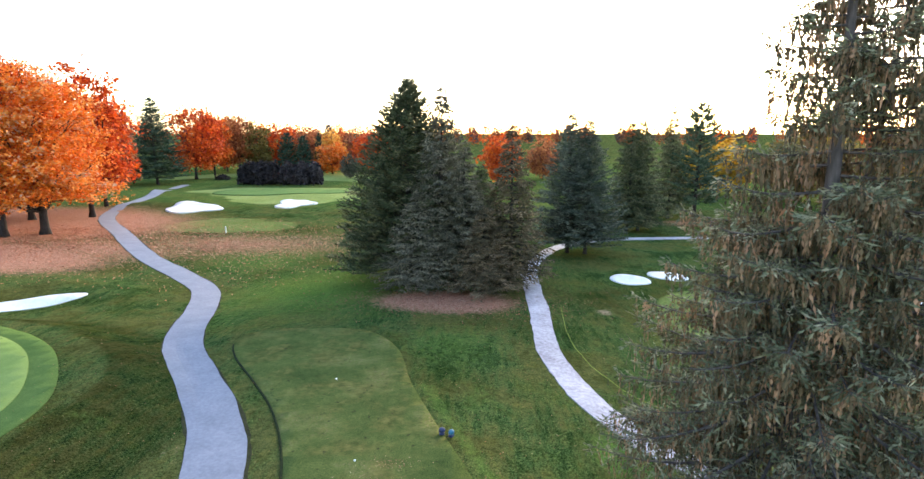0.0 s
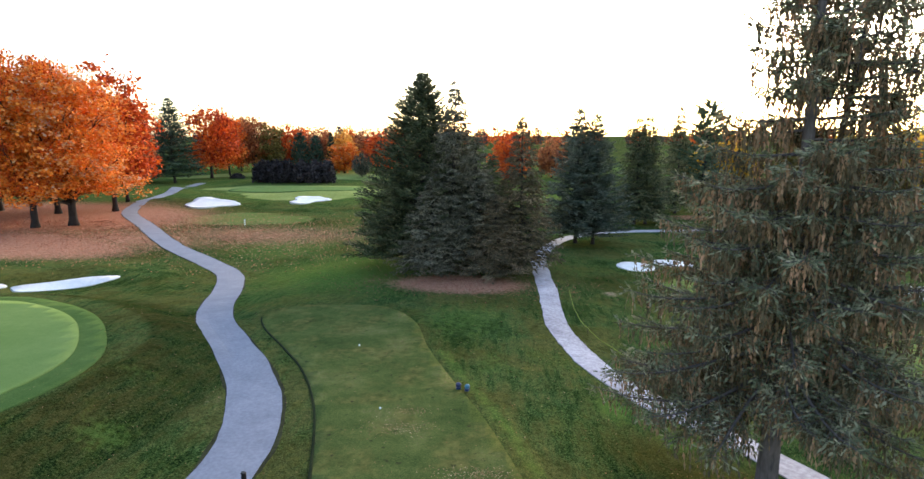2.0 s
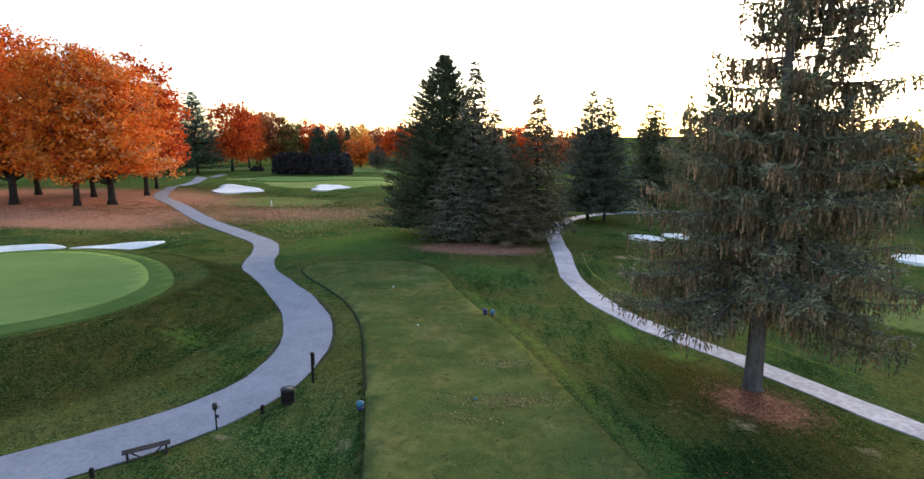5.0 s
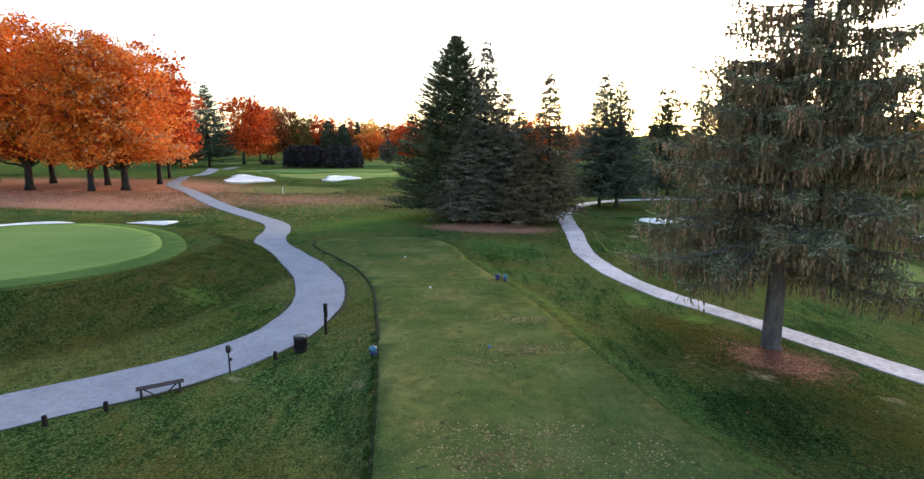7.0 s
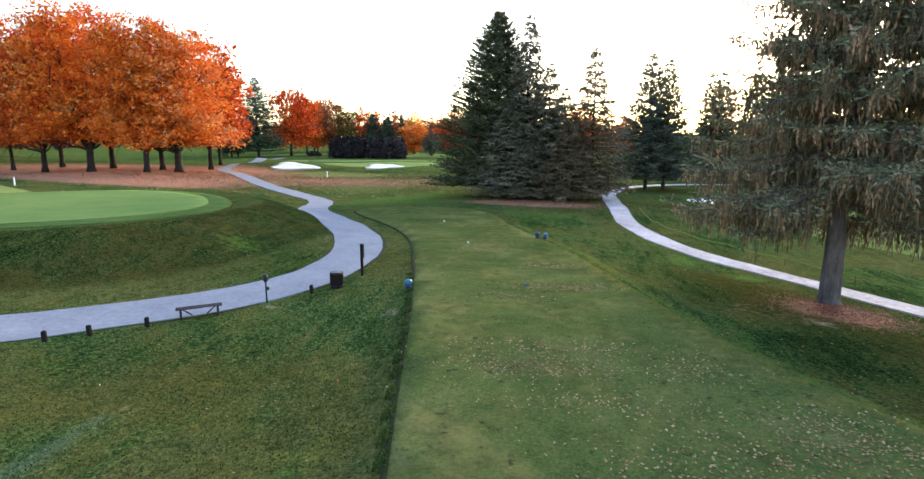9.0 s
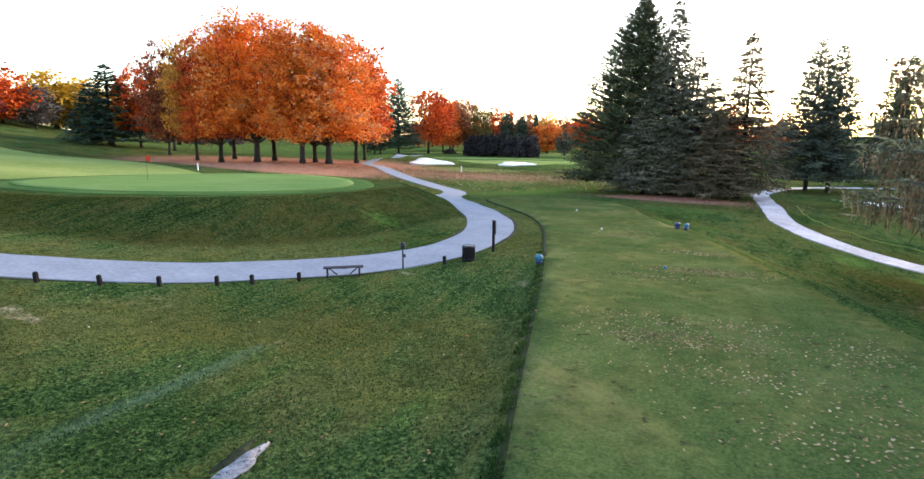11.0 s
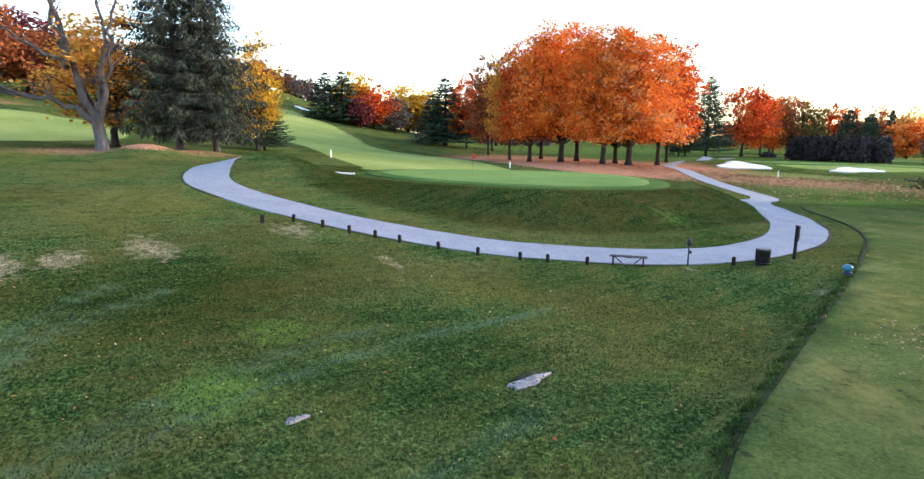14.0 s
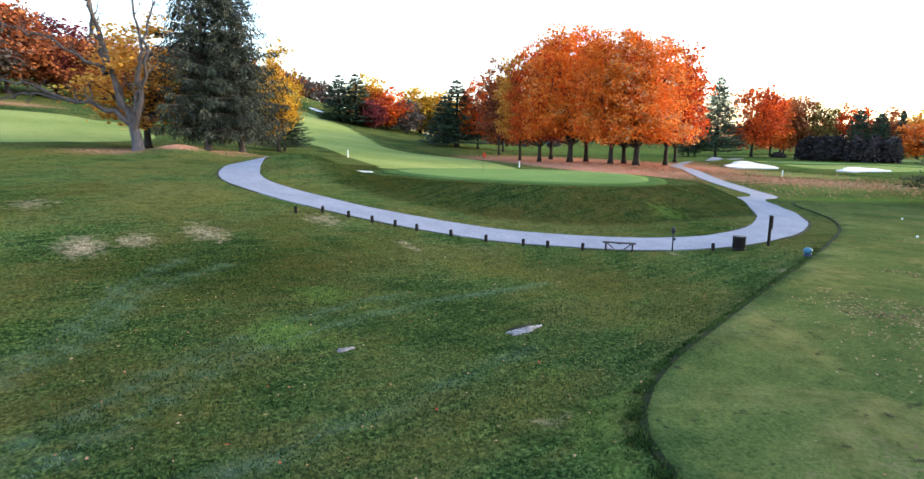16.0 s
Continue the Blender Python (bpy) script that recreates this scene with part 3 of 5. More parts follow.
def build_ground():
    ax, ay = axis(-58, 30, 0.46, 2600, 1.10), axis(-16, 77, 0.46, 2600, 1.10)
    X, Y = np.meshgrid(ax, ay, indexing="ij")
    x, y = X.ravel(), Y.ravel()
    z = land(x, y)
    i, j = np.meshgrid(np.arange(len(ax) - 1), np.arange(len(ay) - 1), indexing="ij")
    w = len(ay)
    f = np.stack([i * w + j, (i + 1) * w + j, (i + 1) * w + j + 1, i * w + j + 1], -1).reshape(-1, 4)
    me = Geo().add(np.stack([x, y, z], -1), f).mesh("ground", M_GROUND, True)
    r = np.random.default_rng(5)
    # leaves lie thick under the maples and thin out across the slope
    lit = np.exp(-(((x + 100) / 50) ** 2 + ((y - 106) / 36) ** 2) ** 2) * 1.05
    lit = np.maximum(lit, 0.8 * np.exp(-(((x + 60) / 26) ** 2 + ((y - 84) / 13) ** 2)))
    lit = np.maximum(lit, 1.0 * np.exp(-(((x + 74) / 27) ** 2 + ((y - 75) / 12) ** 2) ** 2))
    lit = np.maximum(lit, 0.72 * np.exp(-(((x + 40) / 34) ** 2 + ((y - 92) / 15) ** 2)))
    lit = np.maximum(lit, 0.95 * np.exp(-(((x + 3) / 9.5) ** 2 + ((y - 58.0) / 5.5) ** 2) ** 2))
    lit = np.maximum(lit, 1.0 * np.exp(-(((x - 12.9) / 2.9) ** 2 + ((y - 18.9) / 3.0) ** 2)))
    lit = np.maximum(lit, 0.8 * np.exp(-(((x + 152) / 10) ** 2 + ((y + 18) / 18) ** 2)))
    lit = np.maximum(lit, 0.74 * np.exp(-(((x + 67) / 9) ** 2 + ((y + 1.5) / 14) ** 2) ** 2))
    lit = np.maximum(lit, 1.0 * np.exp(-(((x + 61.5) / 2.6) ** 2 + ((y + 1.6) / 2.6) ** 2) ** 2))
    lit = np.maximum(lit, 0.9 * np.exp(-(((x - 46) / 8) ** 2 + ((y - 120) / 6) ** 2)))
    dry = np.zeros_like(x)
    for cx, cy, rx, ry, a in ((-23, -12.5, 2.5, 1.1, 0.95), (-23.4, -10.5, 1.8, 1.1, 0.85), (-24.2, -7.6, 2.5, 1.3, 0.85), (-26, -1.0, 2.2, 1.7, 0.75), (-20.7, 1.0, 0.7, 0.6, 0.9), (-19.5, 1.0, 0.6, 0.5, 0.9), (13.9, 56.5, 1.0, 1.2, 1.0),
                              (10.8, 16.2, 1.2, 1.0, 0.8), (-16, 27, 2.0, 1.4, 0.45), (-12.5, 3.0, 1.0, 0.8, 0.5), (-33, -14, 3, 2, 0.6), (-36, 94, 28, 13, 0.48), (-14, 100, 12, 14, 0.42), (-3.7, -5.8, 0.35, 0.6, 0.9), (-7.2, 11.6, 0.5, 0.9, 0.7), (8.5, 17.5, 3.2, 4.5, 0.40), (-19, 4.5, 3.0, 2.2, 0.42), (-17, -3, 3.0, 3.0, 0.36), (-12.8, 12.4, 0.8, 0.4, 0.8), (15.5, 14.5, 0.8, 0.6, 0.8), (-3.2, -9.3, 0.8, 0.5, 0.7)):
        dry = np.maximum(dry, a * np.exp(-((x - cx) / rx) ** 2 - ((y - cy) / ry) ** 2))
    fresh = np.zeros_like(x)
    for cx, cy, rx, ry, a in ((8.0, 29.5, 1.6, 2.6, 0.75), (11.0, 26.0, 1.6, 1.4, 0.8), (0.5, 35, 1.8, 3.4, 0.5), (-19.7, 22.3, 2.2, 1.8, 0.6), (-11.5, -8.5, 1.8, 1.4, 0.8), (-14.5, -6.0, 1.6, 1.8, 0.65), (-21.5, 28, 2.5, 2.2, 0.4), (6.0, 12.0, 0.7, 5.0, 0.55),
                              (-40.5, 47, 4.0, 2.2, 0.35), (-12.5, -5.2, 1.2, 0.9, 0.5), (-6.4, 1.0, 1.1, 3.2, 0.48), (-7.6, 7.0, 1.2, 3.0, 0.42), (-5.4, -4.0, 0.9, 2.0, 0.45), (-22, -1.5, 2.0, 2.4, 0.3), (-18, 64, 15, 18, 0.78), (-32, 82, 14, 12, 0.62), (-8, 86, 20, 13, 0.62), (-2, 45, 7, 8, 0.52), (-24, 52, 5, 9, 0.5), (12, 66, 6, 8, 0.42)):
        fresh = np.maximum(fresh, a * np.exp(-((x - cx) / rx) ** 2 - ((y - cy) / ry) ** 2))
    fresh = np.maximum(fresh, 0.52 * smooth(118, 150, y) * smooth(420, 300, y))
    lip = (x > -4) & (x < 14) & (y > -8) & (y < 36)
    d = inside_depth(x[lip], y[lip], TEE)
    fresh[lip] = np.maximum(fresh[lip], 0.62 * np.exp(-((d + 0.95) / 0.75) ** 2))
    track = np.zeros_like(x)
    close = (np.abs(x + 12) < 14) & (np.abs(y + 5) < 15)
    for line in WHEELS:
        for px, py in spline(line, 0.4):
            track[close] = np.maximum(track[close], 0.85 * np.exp(-((x[close] - px) ** 2 + (y[close] - py) ** 2) / 0.035))
    # band on the slope below the rim, where the bank's shade is darkened in
    shaded_rough = np.zeros_like(x)
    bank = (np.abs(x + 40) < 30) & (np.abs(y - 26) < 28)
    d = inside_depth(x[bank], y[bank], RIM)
    shaded_rough[bank] = smooth(-8.0, -5.0, d) * smooth(-0.1, -0.8, d)
    # darker rough, and by the spruce painted spots of its shade
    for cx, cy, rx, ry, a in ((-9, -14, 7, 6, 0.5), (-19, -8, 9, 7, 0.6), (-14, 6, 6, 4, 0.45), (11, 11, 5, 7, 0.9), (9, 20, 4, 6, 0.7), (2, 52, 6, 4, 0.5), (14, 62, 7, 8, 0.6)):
        shaded_rough = np.maximum(shaded_rough, a * np.exp(-((x - cx) / rx) ** 2 - ((y - cy) / ry) ** 2))
    fair = np.zeros_like(x)
    for poly, soft in ((FAIRWAY, 2.0), (FAIRWAY_WEST, 2.0), (FAIRWAY_NORTH, 2.5), (APPROACH, 2.0), (FAR_MOWN, 4.0), (FAIRWAY_EAST, 0.8)):
        fair = np.maximum(fair, (0.50 if poly is APPROACH else 0.75 if poly is FAIRWAY_NORTH else 0.51 if poly is FAIRWAY_EAST else 1.0) * smooth(-soft, soft, inside_depth(x, y, poly)))
    for name, val in (("litter", lit), ("dry", dry), ("fairway", fair), ("fresh", fresh), ("track", track), ("shaded_rough", shaded_rough)):
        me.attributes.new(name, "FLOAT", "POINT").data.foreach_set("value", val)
    return tagged(new("ground", me), "rolling dark green rough grass with fallen leaves", "ground", kind="structure")


def sheet(name, poly, material, lift, label, category, step=0.5):
    """A layer of turf or sand laid over the ground inside an outline, with a small edge."""
    lo, hi = poly.min(0) - step, poly.max(0) + step
    gx, gy = np.arange(lo[0], hi[0], step), np.arange(lo[1], hi[1], step)
    bm = bmesh.new()
    ring = [bm.verts.new((x, y, 0)) for x, y in poly]
    bm.faces.new(ring)
    for k, vals in ((0, gx), (1, gy)):
        for v in vals:
            co, no = [0, 0, 0], [0, 0, 0]
            co[k], no[k] = v, 1
            bmesh.ops.bisect_plane(bm, geom=bm.verts[:] + bm.edges[:] + bm.faces[:], dist=1e-4, plane_co=co, plane_no=no)
    rim = {v for e in bm.edges if e.is_boundary for v in e.verts}
    xy = np.array([v.co[:2] for v in bm.verts])
    zs = land(xy[:, 0], xy[:, 1])
    for v, z in zip(bm.verts, zs):
        v.co.z = z + lift
    edges = [e for e in bm.edges if e.is_boundary]
    skirt = bmesh.ops.extrude_edge_only(bm, edges=edges)["geom"]
    for v in skirt:
        if isinstance(v, bmesh.types.BMVert):
            v.co.z -= lift + 0.25
    for f in bm.faces:
        f.smooth = f.normal.z > 0.3
    bmesh.ops.recalc_face_normals(bm, faces=bm.faces[:])
    me = bpy.data.meshes.new(name)
    bm.to_mesh(me)
    bm.free()
    me.materials.append(material)
    return tagged(new(name, me), label, category, kind="structure")


def ribbon(name, line, width, material, lift, label, category, seed, ragged=0.08, across=7):
    """A path laid on the ground along a line, with slightly uneven edges."""
    r = np.random.default_rng(seed)
    d = unit(np.gradient(line, axis=0))
    nrm = np.stack([-d[:, 1], d[:, 0]], -1)
    n = len(line)
    wob = np.convolve(r.normal(0, ragged, n + 8), np.ones(5) / 3, "same")[4:-4], np.convolve(r.normal(0, ragged, n + 8), np.ones(5) / 3, "same")[4:-4]
    s = np.linspace(-1, 1, across)
    w = np.where(s[None, :] < 0, (width / 2 + wob[0])[:, None], (width / 2 + wob[1])[:, None])
    p = line[:, None] + nrm[:, None] * (s[None, :] * w)[..., None]
    z = land(p[..., 0].ravel(), p[..., 1].ravel()).reshape(n, across) + lift + 0.02 * (1 - s[None, :] ** 2)
    z[:, 0] -= lift + 0.12
    z[:, -1] -= lift + 0.12
    p2 = p.copy()
    p2[:, 1], p2[:, -2] = p[:, 0] + (p[:, 1] - p[:, 0]) * 0.06, p[:, -1] + (p[:, -2] - p[:, -1]) * 0.06
    z[:, 1] = land(p2[:, 1, 0], p2[:, 1, 1]) + lift
    z[:, -2] = land(p2[:, -2, 0], p2[:, -2, 1]) + lift
    v = np.concatenate([p2, z[..., None]], -1).reshape(-1, 3)
    i, j = np.meshgrid(np.arange(n - 1), np.arange(across - 1), indexing="ij")
    f = np.stack([i * across + j, (i + 1) * across + j, (i + 1) * across + j + 1, i * across + j + 1], -1).reshape(-1, 4)[:, ::-1]
    return tagged(new(name, Geo().add(v, f).mesh(name, material)), label, category, kind="structure")


build_ground()
sheet("tee_box", TEE, M_TEE, 0.05, "long raised close-mown green tee with worn flecks", "tee", 1.0)
sheet("green_collar", GREEN.mean(0) + (GREEN - GREEN.mean(0)) * np.array([1.14, 1.11]), M_COLLAR, 0.06, "mown grass collar round the raised putting green", "grass", 1.2)
sheet("putting_green", GREEN, M_GREEN, 0.14, "smooth pale green raised putting green", "putting green", 1.2)
sheet("putting_green_north", oval(-62, 178, 22, 10, 8, 0.05, 1, 40), M_GREEN, 0.25, "bright smooth putting green before the hedge", "putting green", 3.0)
for k, b in enumerate(BUNKERS):
    sheet("bunker", b, M_SAND, 0.10 if k in (0, 1, 2, 5, 6) else 0.22 if k < 5 else 0.35, "white sand bunker with lobed edge in the grass", "bunker", 1.2)
ribbon("path_edging", CART, 3.38, M_SOIL, 0.022, "dark bare earth edge along the cart path", "soil", 8, 0.10)
ribbon("cart_path", CART, 3.15, M_ASPHALT, 0.05, "winding smooth grey asphalt cart path", "path", 3, 0.05)
ribbon("gravel_path", TRACK, 2.15, M_GRAVEL, 0.06, "narrow pale gravel track beside the tee", "path", 4, 0.10)


# flat dark ribbon painted as the shadow along the tee's cut edge
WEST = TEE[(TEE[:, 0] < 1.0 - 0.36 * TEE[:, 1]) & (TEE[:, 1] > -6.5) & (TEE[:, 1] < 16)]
ribbon("tee_shadow_line", WEST[np.argsort(WEST[:, 1])] + np.array([-0.05, 0.0]), 0.20, M_EDGE_SHADE, 0.030, "painted shadow line along the cut edge of the tee", "soil", 9, 0.02, 5)


# narrower run of the painted shadow, up the tee's northwest side
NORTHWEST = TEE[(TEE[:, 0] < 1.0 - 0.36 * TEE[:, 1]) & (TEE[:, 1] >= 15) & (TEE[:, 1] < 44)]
ribbon("tee_shadow_line", NORTHWEST[np.argsort(NORTHWEST[:, 1])], 0.16, M_EDGE_SHADE, 0.055, "thin painted shadow line along the edge of the tee", "soil", 10, 0.01, 5)


# ---- trees ----
def trunk_line(r, H, lean=0.0, n=9):
    s = np.linspace(0, 1, n)
    wob = np.cumsum(r.normal(0, 0.02, (n, 2)), axis=0) * H * 0.12
    wob -= wob[0]
    return np.stack([wob[:, 0] + lean * H * s, wob[:, 1], s * H], -1)


def conifer(seed, H, R, clear, levels, per, density, spray, width, droop, weep, power, ragged, foot, leaf_mat, bark, rise=0.15, inner=0.2, base_width=0.55, links=2):
    """Trunk, limbs and needle sprays of a conifer, as three meshes."""
    r = np.random.default_rng(seed)
    wood, limbs, needles = Geo(), Geo(), Geo()
    line = trunk_line(r, H)
    s = np.linspace(0, 1, len(line))
    rad = foot * (1 - s) ** 0.9 + 0.02
    line = np.insert(line, 1, line[0] * 0.85 + line[1] * 0.15, axis=0)
    rad = np.insert(rad, 1, rad[0])
    rad[0] *= 1.45
    tube(wood, line, rad, 12)
    B, W, L, Wd = [], [], [], []
    for i in range(levels):
        u = min(1.0, (i + r.uniform(0, 0.7)) / levels)
        z = clear + (H - clear) * u
        reach = R * (1 - u) ** power * (base_width + (1 - base_width) * min(1, u * 7 + 0.35))
        for k in range(per):
            az = 2 * math.pi * (k + r.uniform(-0.35, 0.35)) / per + i * 2.4
            ln = max(0.25, reach * (1 - ragged * r.uniform(0, 1)))
            out = np.array([math.cos(az), math.sin(az), 0])
            lat = np.array([-out[1], out[0], 0])
            t = np.linspace(0, 1, 6)
            bend = r.uniform(-0.15, 0.15)
            dz = ln * (rise * t * (0.4 + u) - droop * (1 - 0.65 * u) * t ** 1.5 + 0.10 * t ** 4)
            zb = min(H * 0.995, z + r.uniform(-0.5, 0.5) * 1.3 * (H - clear) / levels)
            c = np.array([np.interp(zb, line[:, 2], line[:, 0]), np.interp(zb, line[:, 2], line[:, 1]), zb])
            pts = c + out * (ln * t)[:, None] + lat * (ln * bend * t * t)[:, None]
            pts[:, 2] += dz
            tube(limbs, pts, np.linspace(0.02 + 0.012 * ln, 0.008, 6), 3, False)
            m = int(density * ln * (1 + 0.6 * u)) + 4
            q = inner + (1 - inner) * r.uniform(0, 1, m) ** 0.8
            base = np.stack([np.interp(q, t, pts[:, d]) for d in range(3)], -1)
            sgn = r.choice([-1, 1], m)[:, None]
            w = out * r.uniform(0.2, 0.9, m)[:, None] + lat * sgn * r.uniform(0.3, 1.0, m)[:, None] + r.normal(0, 0.2, (m, 3))
            w[:, 2] -= weep * r.uniform(0.5, 1.3, m)
            w = unit(w)
            ln2 = spray * r.uniform(0.6, 1.3, m) * (0.50 + 0.50 * (1 - u)) * (1.15 - 0.5 * q)
            B.append(base), W.append(w), L.append(ln2), Wd.append(width * r.uniform(0.6, 1.3, m))
    # the leading shoot
    m = 10
    B.append(np.tile(line[-1], (m, 1)) - np.array([0, 0, 1]) * r.uniform(0, 0.8, (m, 1)))
    W.append(unit(r.normal(0, 0.35, (m, 3)) + np.array([0, 0, 1.0])))
    L.append(np.full(m, 0.6)), Wd.append(np.full(m, width))
    strands(needles, np.concatenate(B), np.concatenate(W), np.concatenate(L), np.concatenate(Wd) * 0.5, links, 0.12, seed)
    return wood.mesh("trunk", bark, True), limbs.mesh("branchwork", bark, True), needles.mesh("crown", leaf_mat)


def broadleaf(seed, H, R, fork, leaves, leaf, leaf_mat, bark, foot=0.5, flat=0.55, spread=1.0, bare=0.0, clump=0.75, skirt=0.25, weeping=0.0, droop=0.0):
    """Trunk, limbs and a crown of many leaf clumps."""
    r = np.random.default_rng(seed)
    wood, limbs, crown = Geo(), Geo(), Geo()
    stem = trunk_line(r, fork * 1.25, 0.02, 6)
    rad = foot * np.linspace(1.0, 0.7, 6)
    rad[0] *= 1.4
    tube(wood, stem, rad, 10)
    lobe = [(unit(r.normal(0, 1, 3) * np.array([1, 1, 0.7]) + np.array([0, 0, 0.25])), r.uniform(-0.1, 0.22)) for _ in range(12)]

    def rim(d):
        f = np.full(len(d), 0.88)
        for o, a in lobe:
            f += a * np.exp(-(1 - d @ o) * 9)
        return f

    low = fork * (1 - skirt)
    mid = low + (H - low) * 0.42

    def place(n, power):
        d = unit(r.normal(0, 1, (n, 3)))
        k = r.uniform(0, 1, n) ** power * rim(d)
        p = d * k[:, None]
        p[:, :2] *= R
        p[:, 2] = np.where(p[:, 2] > 0, p[:, 2] * (H - mid), p[:, 2] * (mid - low)) + mid
        p[:, 2] -= droop * (p[:, 0] ** 2 + p[:, 1] ** 2) / R ** 2 * np.clip((mid + 4 - p[:, 2]) / 6, 0, 1)
        return p

    tips = place(34, 0.4)
    top = stem[-1]
    for i, tip in enumerate(tips):
        start = stem[r.integers(3, 6)]
        t = np.linspace(0, 1, 7)
        way = tip - start
        pts = start + way * t[:, None]
        pts[:, 2] += np.sin(t * math.pi) * 0.10 * np.linalg.norm(way) * r.uniform(0.2, 1.2)
        pts[1:-1] += r.normal(0, 0.025, (5, 3)) * np.linalg.norm(way)
        tube(limbs, pts, np.linspace(foot * 0.36, 0.03, 7), 5, False)
        for _ in range(3):
            a = pts[r.integers(3, 6)]
            b = a + unit(way + r.normal(0, 0.6, 3) * np.linalg.norm(way)) * R * r.uniform(0.2, 0.4)
            tube(limbs, np.stack([a, (a + b) / 2 + r.normal(0, 0.15, 3), b]), (0.05, 0.035, 0.012), 4, False)
    if bare:
        for p in place(int(60 * bare), 0.15):
            if p[2] > mid:
                d = unit(p - np.array([0, 0, mid]) + r.normal(0, 1.0, 3))
                tube(limbs, np.stack([p - d * 2.0, p, p + d * r.uniform(0.8, 2.2) + np.array([0, 0, 0.6])]), (0.05, 0.03, 0.01), 4, False)
    centres = place(max(110, leaves // 60), 0.36)
    weight = r.uniform(0.35, 1.0, len(centres))
    pick = r.choice(len(centres), leaves, p=weight / weight.sum())
    p = centres[pick] + r.normal(0, clump, (leaves, 3)) * np.array([1.15, 1.15, 0.55])
    # loose outer shoots
    stray = r.uniform(0, 1, leaves) < 0.06
    p[stray] = place(int(stray.sum()), 0.30)
    w = unit(r.normal(0, 1, (leaves, 3)) * np.array([1, 1, 0.6]) + np.array([0, 0, -weeping]))
    sd = unit(np.cross(w, r.normal(0, 0.6, (leaves, 3)) + np.array([0, 0, 1.0])))
    kites(crown, p, w, sd, leaf * r.uniform(0.6, 1.35, leaves), leaf * 0.8 * r.uniform(0.6, 1.3, leaves))
    return wood.mesh("trunk", bark, True), limbs.mesh("branchwork", bark, True), crown.mesh("crown", leaf_mat)


def plant(name, meshes, x, y, label, category="tree", group="", scale=(1, 1, 1), rz=0.0, sink=0.15, lean=0.0):
    ob = thing(name, label, category, group)
    ob.matrix_basis = pose(x, y, height(x, y) - sink, 0, lean, rz)
    ob.scale = scale
    for part_name, me in zip(("trunk", "branchwork", "crown"), meshes):
        o = new(part_name, me)
        o.parent = ob
        if part_name == "branchwork":
            tagged(o, kind="stuff")
    return ob


def recolour(meshes, leaf_mat):
    me = meshes[2].copy()
    me.materials.clear()
    me.materials.append(leaf_mat)
    return meshes[0], meshes[1], me


